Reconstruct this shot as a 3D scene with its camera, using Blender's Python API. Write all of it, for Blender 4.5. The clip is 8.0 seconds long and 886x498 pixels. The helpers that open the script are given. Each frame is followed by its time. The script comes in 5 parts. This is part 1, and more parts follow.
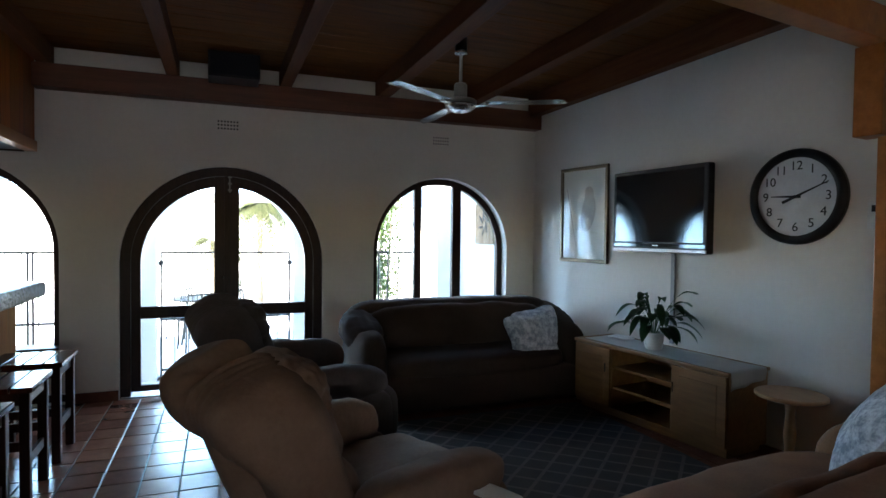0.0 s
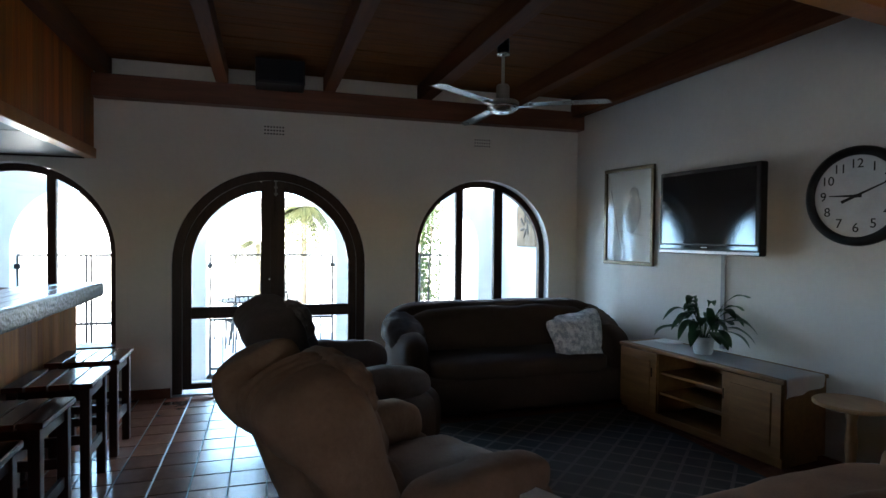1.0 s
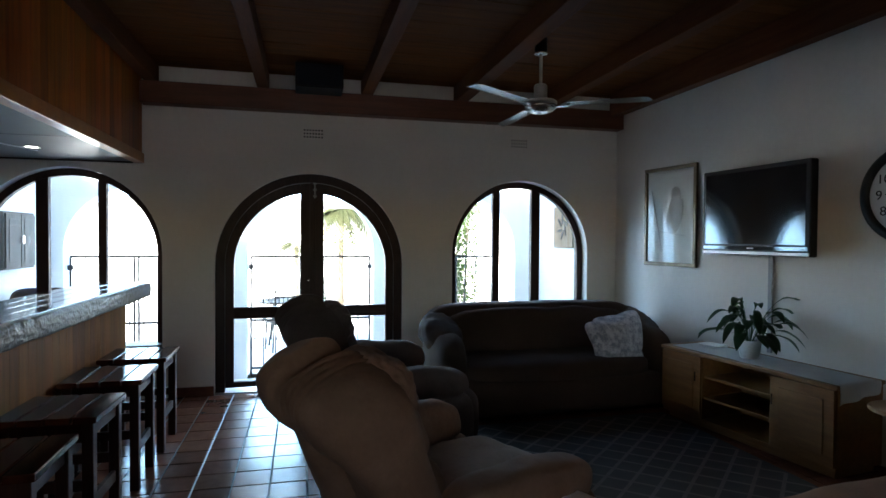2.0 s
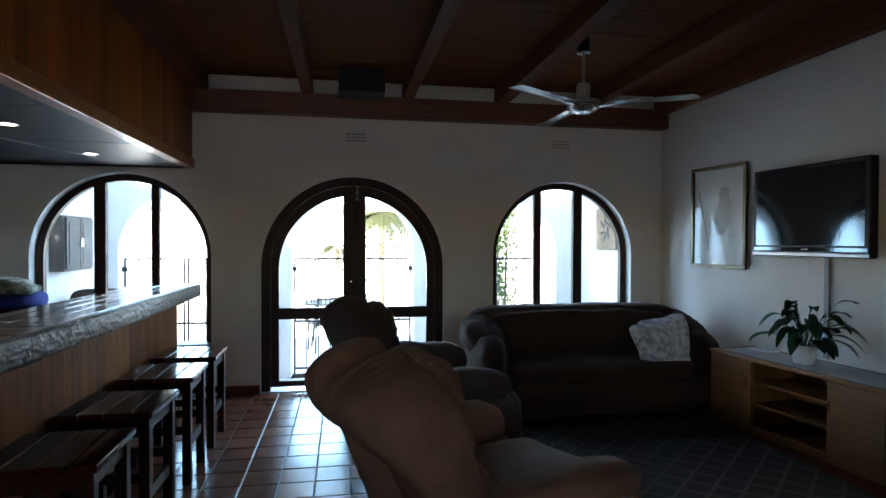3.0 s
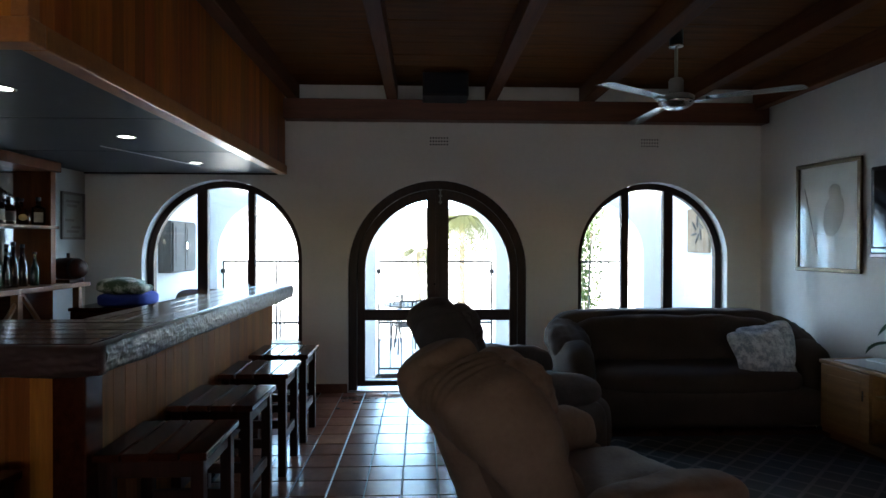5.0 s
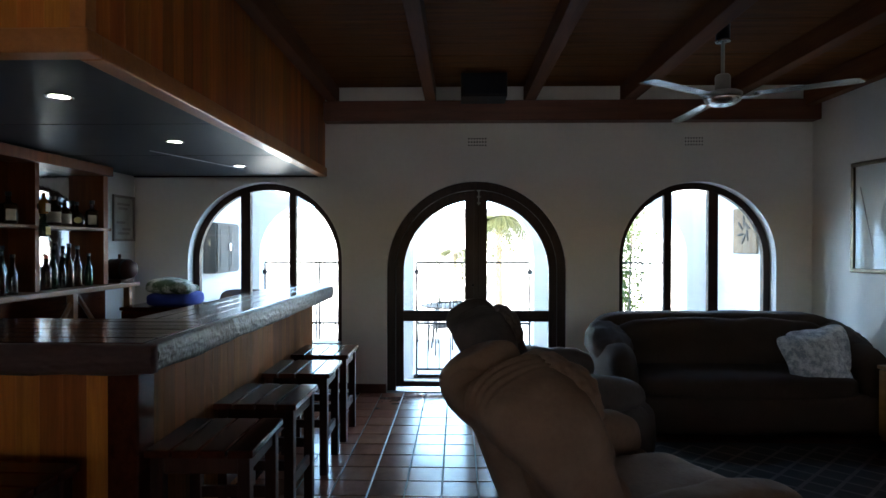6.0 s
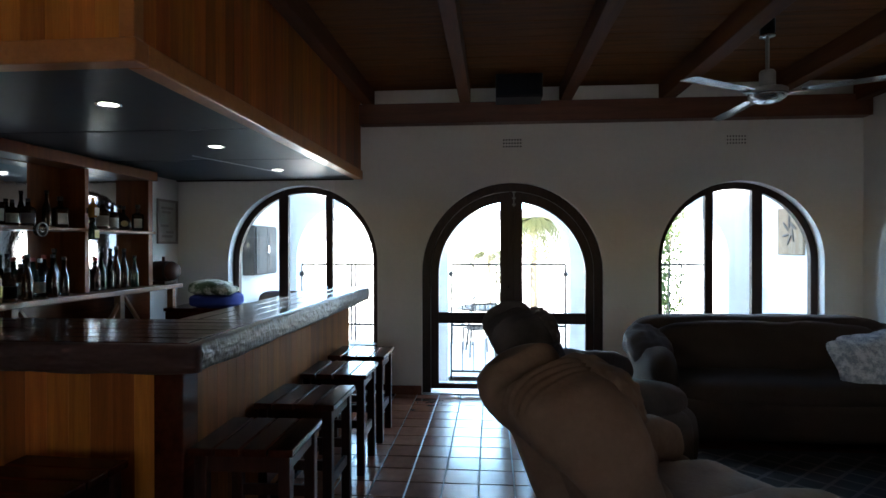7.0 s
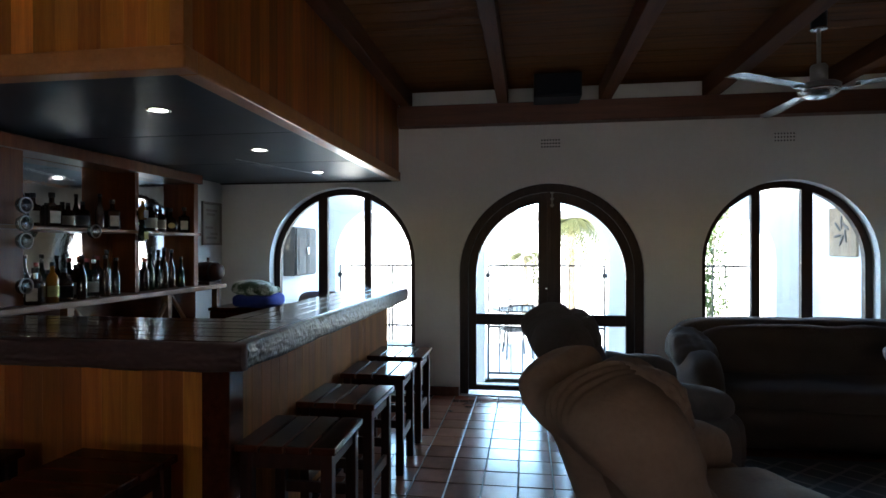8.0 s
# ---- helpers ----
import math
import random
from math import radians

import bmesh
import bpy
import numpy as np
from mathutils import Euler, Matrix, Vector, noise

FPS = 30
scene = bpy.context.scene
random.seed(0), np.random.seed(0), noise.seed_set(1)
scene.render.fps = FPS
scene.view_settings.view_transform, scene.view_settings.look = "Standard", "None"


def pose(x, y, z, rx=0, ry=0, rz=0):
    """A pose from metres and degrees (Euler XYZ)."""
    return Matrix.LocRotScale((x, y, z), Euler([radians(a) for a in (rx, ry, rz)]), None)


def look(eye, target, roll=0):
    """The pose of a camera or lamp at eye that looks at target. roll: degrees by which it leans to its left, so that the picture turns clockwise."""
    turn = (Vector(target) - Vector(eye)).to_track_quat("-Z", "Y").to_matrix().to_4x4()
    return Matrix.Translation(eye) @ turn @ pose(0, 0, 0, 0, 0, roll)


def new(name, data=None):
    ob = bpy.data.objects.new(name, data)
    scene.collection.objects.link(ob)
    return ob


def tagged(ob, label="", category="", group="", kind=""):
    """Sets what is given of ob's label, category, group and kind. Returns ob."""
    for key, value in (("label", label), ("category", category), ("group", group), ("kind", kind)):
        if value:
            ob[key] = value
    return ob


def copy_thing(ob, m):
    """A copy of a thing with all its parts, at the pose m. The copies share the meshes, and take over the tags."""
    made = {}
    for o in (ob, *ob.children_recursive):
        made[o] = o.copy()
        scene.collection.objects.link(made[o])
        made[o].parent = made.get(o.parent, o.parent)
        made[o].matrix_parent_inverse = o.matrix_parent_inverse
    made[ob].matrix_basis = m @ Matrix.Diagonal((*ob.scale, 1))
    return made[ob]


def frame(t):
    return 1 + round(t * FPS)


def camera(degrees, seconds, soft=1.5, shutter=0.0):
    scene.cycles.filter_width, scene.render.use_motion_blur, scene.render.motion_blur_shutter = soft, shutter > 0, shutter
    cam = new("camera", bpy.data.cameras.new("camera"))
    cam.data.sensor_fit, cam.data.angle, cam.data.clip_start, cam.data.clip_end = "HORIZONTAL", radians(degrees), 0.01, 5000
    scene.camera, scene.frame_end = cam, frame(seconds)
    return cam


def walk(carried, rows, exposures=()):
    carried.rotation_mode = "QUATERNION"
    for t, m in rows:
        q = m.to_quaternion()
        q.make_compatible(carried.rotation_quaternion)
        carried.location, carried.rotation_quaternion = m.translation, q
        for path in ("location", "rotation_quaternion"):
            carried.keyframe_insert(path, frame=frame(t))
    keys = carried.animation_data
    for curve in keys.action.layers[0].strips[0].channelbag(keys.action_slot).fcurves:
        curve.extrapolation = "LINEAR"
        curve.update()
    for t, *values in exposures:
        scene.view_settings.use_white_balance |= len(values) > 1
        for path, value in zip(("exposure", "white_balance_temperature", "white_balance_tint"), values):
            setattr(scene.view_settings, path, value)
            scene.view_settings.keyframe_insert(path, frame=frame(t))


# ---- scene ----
cam = camera(75.5, 8.0)
ROWS = [
    (0, 0.000, 0.000, 1.448, -21.20, -1.52, -0.68),
    (0.5, -0.006, 0.005, 1.444, -19.19, -1.35, -0.61),
    (1, -0.017, 0.010, 1.440, -17.24, -1.25, -0.55),
    (1.5, -0.024, 0.017, 1.436, -15.52, -1.17, -0.49),
    (3, -0.057, 0.019, 1.423, -9.90, -0.81, -0.26),
    (3.5, -0.069, 0.022, 1.421, -7.90, -0.71, -0.23),
    (4, -0.083, 0.021, 1.417, -5.90, -0.67, -0.20),
    (4.5, -0.091, 0.027, 1.412, -4.00, -0.55, -0.15),
    (6, -0.125, 0.040, 1.417, 1.49, -0.41, -0.06),
    (6.5, -0.131, 0.046, 1.417, 3.09, -0.34, 0.02),
    (7, -0.141, 0.045, 1.417, 4.82, -0.22, 0.08),
    (7.5, -0.154, 0.045, 1.417, 6.48, -0.16, 0.13),
    (8, -0.161, 0.043, 1.416, 8.36, -0.09, 0.10),
]
walk(cam, [(t, pose(x, y, z, 90 + pitch, roll, yaw)) for t, x, y, z, yaw, pitch, roll in ROWS], exposures=[(0, 3.70, 6350, 10), (1, 3.54, 6350, 10), (1.8, 3.44, 6350, 10), (4, 3.42, 6350, 10), (6, 3.48, 6350, 10), (8, 3.56, 6350, 10)])

# ---- light ----
world = bpy.data.worlds.new("sky")
scene.world = world
world.use_nodes = True
wn = world.node_tree.nodes
sky = wn.new("ShaderNodeTexSky")
sky.sky_type, sky.sun_disc = "NISHITA", False
sky.sun_elevation, sky.sun_rotation = radians(40), radians(-150)
world.node_tree.links.new(sky.outputs[0], wn["Background"].inputs[0])
wn["Background"].inputs[1].default_value = 0.15
sun_data = bpy.data.lights.new("sun", "SUN")
sun_data.energy, sun_data.angle, sun_data.color = 5.0, radians(0.5), (1, 0.95, 0.87)
sun = new("sun", sun_data)
sun.matrix_world = look((-5.5, -10, 9.6), (0, 0, 0))


# ---- materials ----
def mat(name, c1, c2, rough=0.6, scale=6.0, stretch=(1, 1, 1), bump=0.15, fine=60.0, metal=0.0, vary=0.0, coat=0.0, rough2=None, contrast=(0.3, 0.7), spec=0.5):
    m = bpy.data.materials.new(name)
    m.use_nodes = True
    n, l = m.node_tree.nodes, m.node_tree.links
    p = n["Principled BSDF"]
    tc, mp = n.new("ShaderNodeTexCoord"), n.new("ShaderNodeMapping")
    mp.inputs["Scale"].default_value = stretch
    l.new(tc.outputs["Object"], mp.inputs["Vector"])
    oi = n.new("ShaderNodeObjectInfo")
    if vary:
        off = n.new("ShaderNodeVectorMath")
        off.operation = "SCALE"
        comb = n.new("ShaderNodeCombineXYZ")
        for i in range(3):
            l.new(oi.outputs["Random"], comb.inputs[i])
        l.new(comb.outputs[0], off.inputs[0])
        off.inputs["Scale"].default_value = 37.0
        l.new(off.outputs[0], mp.inputs["Location"])
    a, b = n.new("ShaderNodeTexNoise"), n.new("ShaderNodeTexNoise")
    a.inputs["Scale"].default_value, a.inputs["Detail"].default_value = scale, 6
    b.inputs["Scale"].default_value, b.inputs["Detail"].default_value = fine, 4
    l.new(mp.outputs[0], a.inputs["Vector"])
    l.new(mp.outputs[0], b.inputs["Vector"])
    mx = n.new("ShaderNodeMath")
    mx.operation = "MULTIPLY_ADD"
    mx.inputs[1].default_value = 0.3
    l.new(b.outputs["Fac"], mx.inputs[0])
    sc = n.new("ShaderNodeMath")
    sc.operation = "MULTIPLY"
    sc.inputs[1].default_value = 0.7
    l.new(a.outputs["Fac"], sc.inputs[0])
    l.new(sc.outputs[0], mx.inputs[2])
    cr = n.new("ShaderNodeValToRGB")
    cr.color_ramp.elements[0].position, cr.color_ramp.elements[1].position = contrast
    cr.color_ramp.elements[0].color, cr.color_ramp.elements[1].color = (*c1, 1), (*c2, 1)
    l.new(mx.outputs[0], cr.inputs[0])
    if vary:
        hs = n.new("ShaderNodeHueSaturation")
        mr = n.new("ShaderNodeMapRange")
        mr.inputs["To Min"].default_value, mr.inputs["To Max"].default_value = 1 - vary, 1 + vary
        l.new(oi.outputs["Random"], mr.inputs["Value"])
        l.new(mr.outputs[0], hs.inputs["Value"])
        l.new(cr.outputs[0], hs.inputs["Color"])
        wrap, hue = n.new("ShaderNodeMath"), n.new("ShaderNodeMapRange")
        wrap.operation, wrap.inputs[1].default_value = "PINGPONG", 0.13
        l.new(oi.outputs["Random"], wrap.inputs[0])
        hue.inputs["From Max"].default_value = 0.13
        hue.inputs["To Min"].default_value, hue.inputs["To Max"].default_value = 0.5 - 0.035 * vary, 0.5 + 0.012 * vary
        l.new(wrap.outputs[0], hue.inputs["Value"])
        l.new(hue.outputs[0], hs.inputs["Hue"])
        l.new(hs.outputs[0], p.inputs["Base Color"])
    else:
        l.new(cr.outputs[0], p.inputs["Base Color"])
    p.inputs["Metallic"].default_value = metal
    p.inputs["Specular IOR Level"].default_value = spec
    rr = n.new("ShaderNodeMapRange")
    rr.inputs["To Min"].default_value, rr.inputs["To Max"].default_value = rough, rough2 if rough2 is not None else min(1, rough * 1.25)
    l.new(a.outputs["Fac"], rr.inputs["Value"])
    l.new(rr.outputs[0], p.inputs["Roughness"])
    p.inputs["Coat Weight"].default_value, p.inputs["Coat Roughness"].default_value = coat, 0.12
    if bump:
        bp = n.new("ShaderNodeBump")
        bp.inputs["Strength"].default_value, bp.inputs["Distance"].default_value = bump, 0.01
        l.new(mx.outputs[0], bp.inputs["Height"])
        l.new(bp.outputs[0], p.inputs["Normal"])
    return m


def plain(name, c, rough=0.5, metal=0.0, emit=0.0):
    return_mat = mat(name, tuple(0.88 * v for v in c), tuple(min(1, 1.08 * v) for v in c), rough, 12, bump=0.04, metal=metal)
    if emit:
        p = return_mat.node_tree.nodes["Principled BSDF"]
        p.inputs["Emission Color"].default_value, p.inputs["Emission Strength"].default_value = (*c, 1), emit
    return return_mat


def glass_mat(name, tint, gloss):
    m = bpy.data.materials.new(name)
    m.use_nodes = True
    n, l = m.node_tree.nodes, m.node_tree.links
    n.remove(n["Principled BSDF"])
    t, g, x = n.new("ShaderNodeBsdfTransparent"), n.new("ShaderNodeBsdfGlossy"), n.new("ShaderNodeMixShader")
    t.inputs[0].default_value, g.inputs["Roughness"].default_value = (*tint, 1), 0.03
    x.inputs[0].default_value = gloss
    l.new(t.outputs[0], x.inputs[1])
    l.new(g.outputs[0], x.inputs[2])
    l.new(x.outputs[0], n["Material Output"].inputs[0])
    return m


M_WALL = mat("warm white plaster", (0.66, 0.64, 0.60), (0.755, 0.735, 0.695), 0.85, 1.6, bump=0.35, fine=26)
M_WHITE = mat("outdoor white plaster", (0.54, 0.54, 0.545), (0.62, 0.62, 0.625), 0.85, 2, bump=0.3, fine=40)
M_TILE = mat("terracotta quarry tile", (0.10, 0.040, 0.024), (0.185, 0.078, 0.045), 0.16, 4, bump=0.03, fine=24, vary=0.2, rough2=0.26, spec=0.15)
# the blue of the reflected sky is put into the gloss colour
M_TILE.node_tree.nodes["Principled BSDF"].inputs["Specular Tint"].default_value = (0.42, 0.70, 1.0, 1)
M_GROUT = mat("cement grout", (0.13, 0.11, 0.095), (0.21, 0.185, 0.16), 0.7, 30)
M_BOARD = mat("ceiling pine boards", (0.085, 0.028, 0.0060), (0.19, 0.068, 0.0155), 0.55, 3, (0.6, 8, 8), 0.1, 18, spec=0.08)
M_RAFTER = mat("dark stained rafter", (0.085, 0.027, 0.010), (0.155, 0.056, 0.021), 0.5, 3, (8, 0.6, 8), 0.12, 18, spec=0.12)
M_PLATE = mat("red brown timber plate", (0.10, 0.032, 0.015), (0.17, 0.061, 0.029), 0.42, 3, (0.6, 8, 8), 0.12, 18)
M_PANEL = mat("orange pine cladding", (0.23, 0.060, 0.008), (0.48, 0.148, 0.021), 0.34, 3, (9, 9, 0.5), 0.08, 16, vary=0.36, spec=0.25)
# bulkhead pine again, brightened: light from behind is put into its colour
M_PANEL_LIT = mat("pine cladding, lit face", (0.40, 0.118, 0.015), (0.72, 0.265, 0.040), 0.34, 3, (9, 9, 0.5), 0.08, 16, vary=0.45, spec=0.3)
M_SHELF = mat("brown pine shelving", (0.088, 0.025, 0.0055), (0.175, 0.055, 0.012), 0.36, 3, (9, 9, 0.5), 0.08, 16, vary=0.15, spec=0.2)
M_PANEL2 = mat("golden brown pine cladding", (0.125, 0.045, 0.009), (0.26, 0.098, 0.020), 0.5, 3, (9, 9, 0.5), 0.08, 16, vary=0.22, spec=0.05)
M_TRIM = mat("varnished pine trim", (0.34, 0.115, 0.026), (0.52, 0.20, 0.055), 0.3, 4, (3, 3, 3), 0.08, 22, coat=0.25)
M_SHELFB = mat("worn pine shelf board", (0.13, 0.052, 0.018), (0.23, 0.098, 0.038), 0.35, 4, (8, 1, 8), 0.08, 22, spec=0.3)
M_SOFFIT = mat("dark slate panel", (0.028, 0.034, 0.042), (0.05, 0.058, 0.07), 0.38, 2.5, bump=0.04, fine=20, rough2=0.5, spec=0.22)
M_DARKWOOD = mat("dark stained hardwood", (0.026, 0.0058, 0.0022), (0.066, 0.016, 0.006), 0.10, 4, (7, 0.8, 7), 0.03, 20, rough2=0.16, spec=0.06, vary=0.15)
M_LEG = mat("dull dark stained legs", (0.020, 0.0055, 0.003), (0.046, 0.013, 0.006), 0.45, 4, (7, 7, 0.8), 0.05, 20, spec=0.12, vary=0.1)
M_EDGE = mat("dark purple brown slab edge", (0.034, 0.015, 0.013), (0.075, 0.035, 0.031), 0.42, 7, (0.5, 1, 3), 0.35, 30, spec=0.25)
M_BARTOP = mat("glossy varnished bar planks", (0.030, 0.0085, 0.004), (0.085, 0.026, 0.011), 0.09, 4, (1.5, 6, 6), 0.14, 14, coat=0.25, vary=0.25, rough2=0.17, spec=0.35)
M_BARK = mat("grey brown live edge", (0.062, 0.048, 0.034), (0.130, 0.107, 0.078), 0.36, 22, (1, 0.4, 2.2), 0.55, 70, spec=0.24, contrast=(0.36, 0.64))
M_FRAME = mat("dark brown door timber", (0.016, 0.0070, 0.005), (0.038, 0.017, 0.011), 0.42, 5, (6, 6, 0.8), 0.1, 22, spec=0.25)
M_OAK = mat("oak veneer", (0.18, 0.086, 0.027), (0.30, 0.150, 0.052), 0.4, 4, (6, 0.8, 6), 0.06, 20)
M_PINE = mat("light pine tabletop", (0.36, 0.20, 0.09), (0.48, 0.29, 0.14), 0.4, 4, (6, 1, 6), 0.05, 20)
M_SUEDE = mat("taupe suede upholstery", (0.140, 0.076, 0.045), (0.215, 0.124, 0.078), 0.9, 7, bump=0.4, fine=55)
M_SUEDE2 = mat("grey brown suede", (0.060, 0.045, 0.040), (0.100, 0.076, 0.068), 0.9, 7, bump=0.4, fine=55)
M_SOFA = mat("dark chocolate fabric", (0.028, 0.0150, 0.009), (0.050, 0.029, 0.018), 0.9, 4, bump=0.3, fine=90)
M_COUCH = mat("rust brown fabric", (0.17, 0.070, 0.030), (0.27, 0.125, 0.056), 0.85, 4, bump=0.3, fine=80)
M_CUSHION = mat("pale patterned cotton", (0.30, 0.33, 0.40), (0.72, 0.74, 0.78), 0.9, 22, bump=0.2, fine=90, contrast=(0.4, 0.6))
M_CLOTH = mat("white cotton cloth", (0.78, 0.79, 0.81), (0.86, 0.87, 0.88), 0.9, 10, bump=0.25, fine=120)
M_BLACK = mat("black plastic", (0.012, 0.012, 0.013), (0.02, 0.02, 0.021), 0.35, 12, bump=0.03, spec=0.25)
M_SCREEN = plain("glossy screen", (0.012, 0.012, 0.013), 0.06)
M_SILVER = plain("silver plastic", (0.45, 0.45, 0.46), 0.35, 0.6)
M_PAPER = mat("cream paper", (0.66, 0.66, 0.60), (0.74, 0.74, 0.68), 0.6, 5, bump=0.03)
M_CLOCK = plain("white clock face", (0.62, 0.63, 0.65), 0.4)
M_GILT = mat("dull gilt wood", (0.10, 0.07, 0.04), (0.24, 0.18, 0.11), 0.35, 20, metal=0.4)
M_FAN = plain("silver grey enamel", (0.34, 0.33, 0.31), 0.30, 0.3)
M_BLADE = plain("polished aluminium blade", (0.55, 0.54, 0.52), 0.20, 0.85)
M_CHROME = plain("polished chrome", (0.75, 0.75, 0.74), 0.14, 1.0)
M_STEEL = plain("dull steel", (0.22, 0.21, 0.20), 0.5, 0.6)
M_IRON = plain("black wrought iron", (0.02, 0.02, 0.02), 0.5, 0.4)
M_LEAF = mat("deep green leaf", (0.02, 0.065, 0.022), (0.05, 0.13, 0.045), 0.38, 9, bump=0.15)
M_PALM = mat("yellow green palm leaf", (0.022, 0.028, 0.010), (0.060, 0.062, 0.024), 0.6, 5, vary=0.25, spec=0.15)
M_SHRUB = mat("garden foliage", (0.030, 0.055, 0.010), (0.095, 0.115, 0.026), 0.6, 6, spec=0.2)
M_TRUNK = mat("fibrous trunk", (0.10, 0.075, 0.05), (0.20, 0.15, 0.10), 0.9, 20, bump=0.6)
M_PAVE = mat("pale paving", (0.58, 0.56, 0.52), (0.70, 0.68, 0.64), 0.8, 1.5, bump=0.2, fine=40)
M_POT = plain("white ceramic", (0.68, 0.69, 0.68), 0.25)
M_MIRROR = plain("silvered mirror", (0.78, 0.80, 0.80), 0.02, 1.0)
M_GLASS = glass_mat("window glass", (0.95, 0.97, 0.96), 0.05)
M_GREY = mat("grey painted wood", (0.20, 0.17, 0.15), (0.30, 0.26, 0.23), 0.6, 8)
M_WEATHER = mat("weathered grey brown wood", (0.050, 0.043, 0.037), (0.088, 0.076, 0.066), 0.7, 8, (6, 6, 0.8))
M_ROOF = mat("weathered roof", (0.09, 0.085, 0.08), (0.16, 0.15, 0.14), 0.85, 8)
M_BLUE = plain("royal blue fleece", (0.025, 0.045, 0.26), 0.95)
M_GREEN = mat("green and cream fleece", (0.09, 0.13, 0.08), (0.58, 0.60, 0.52), 0.95, 9, contrast=(0.44, 0.58))
M_RED = plain("red plastic", (0.28, 0.03, 0.02), 0.4)
M_SPOT = plain("lit lamp lens", (1.0, 0.98, 0.92), 0.3, 0, 2.2)
M_BOUNCE = mat("white bounce plaster", (0.78, 0.76, 0.72), (0.86, 0.84, 0.80), 0.9, 2, bump=0.2, fine=30)
M_SKYGLOW = plain("glowing sky sheet", (0.44, 0.71, 1.0), 1.0, 0, 2.0)
M_LABEL = mat("paper label", (0.42, 0.40, 0.33), (0.68, 0.65, 0.56), 0.7, 18)
M_LABEL2 = mat("yellow paper label", (0.62, 0.50, 0.16), (0.78, 0.66, 0.28), 0.7, 18)


def bottle_glass(name, c):
    m = plain(name, c, 0.08)
    p = m.node_tree.nodes["Principled BSDF"]
    p.inputs["Transmission Weight"].default_value = 0.35
    return m


M_BGREEN = bottle_glass("green bottle glass", (0.02, 0.06, 0.025))
M_BBROWN = bottle_glass("brown bottle glass", (0.05, 0.02, 0.008))
M_BCLEAR = glass_mat("clear bottle glass", (0.55, 0.58, 0.56), 0.10)
M_BAMBER = bottle_glass("amber spirit", (0.30, 0.12, 0.02))


# ---- building helpers ----
def thing(name, loc=(0, 0, 0), rz=0.0, label="", category="", group="", kind=""):
    ob = new(name)
    ob.empty_display_size = 0.1
    ob.matrix_basis = pose(*loc, 0, 0, rz)
    return tagged(ob, label, category, group, kind)


def mesh_of(name, bm, material, smooth=False):
    bmesh.ops.recalc_face_normals(bm, faces=bm.faces)
    me = bpy.data.meshes.new(name)
    bm.to_mesh(me)
    bm.free()
    me.materials.append(material)
    if smooth:
        me.polygons.foreach_set("use_smooth", [True] * len(me.polygons))
    return me


def part(name, bm, material, parent=None, label="", smooth=False):
    ob = new(name, mesh_of(name, bm, material, smooth))
    ob.parent = parent
    return tagged(ob, label)


def whole(name, bm, material, label, category, group="", kind="", smooth=False):
    ob = new(name, mesh_of(name, bm, material, smooth))
    return tagged(ob, label, category, group, kind)


def add_box(bm, lo, hi, bev=0.0, m=None):
    c = [(a + b) / 2 for a, b in zip(lo, hi)]
    s = [abs(b - a) for a, b in zip(lo, hi)]
    r = bmesh.ops.create_cube(bm, size=1.0, matrix=Matrix.Translation(c) @ Matrix.Diagonal((*s, 1)))
    vs = r["verts"]
    if bev:
        es = list({e for v in vs for e in v.link_edges})
        out = bmesh.ops.bevel(bm, geom=es, offset=bev, segments=2, affect="EDGES", profile=0.5)
        vs = list({v for f in out["faces"] for v in f.verts} | {v for v in vs if v.is_valid})
    if m is not None:
        bmesh.ops.transform(bm, matrix=m, verts=vs)
    return bm


def B(lo, hi, bev=0.0, m=None):
    return add_box(bmesh.new(), lo, hi, bev, m)


def add_rod(bm, p0, p1, r0, r1=None, seg=12):
    p0, p1 = Vector(p0), Vector(p1)
    d = p1 - p0
    m = Matrix.Translation((p0 + p1) / 2) @ d.to_track_quat("Z", "Y").to_matrix().to_4x4()
    bmesh.ops.create_cone(bm, cap_ends=True, segments=seg, radius1=r0, radius2=r0 if r1 is None else r1, depth=d.length, matrix=m)
    return bm


def rod(p0, p1, r0, r1=None, seg=12):
    return add_rod(bmesh.new(), p0, p1, r0, r1, seg)


def lathe(profile, seg=20, m=None, bm=None, ring=False):
    bm = bm or bmesh.new()
    rings = []
    for r, z in profile:
        rings.append([bm.verts.new((r * math.cos(2 * math.pi * i / seg), r * math.sin(2 * math.pi * i / seg), z)) for i in range(seg)])
    for a, b in zip(rings, rings[1:] + (rings[:1] if ring else [])):
        for i in range(seg):
            bm.faces.new((a[i], a[(i + 1) % seg], b[(i + 1) % seg], b[i]))
    if not ring:
        bm.faces.new(rings[0])
        bm.faces.new(rings[-1])
    if m is not None:
        bmesh.ops.transform(bm, matrix=m, verts=[v for c in rings for v in c])
    return bm


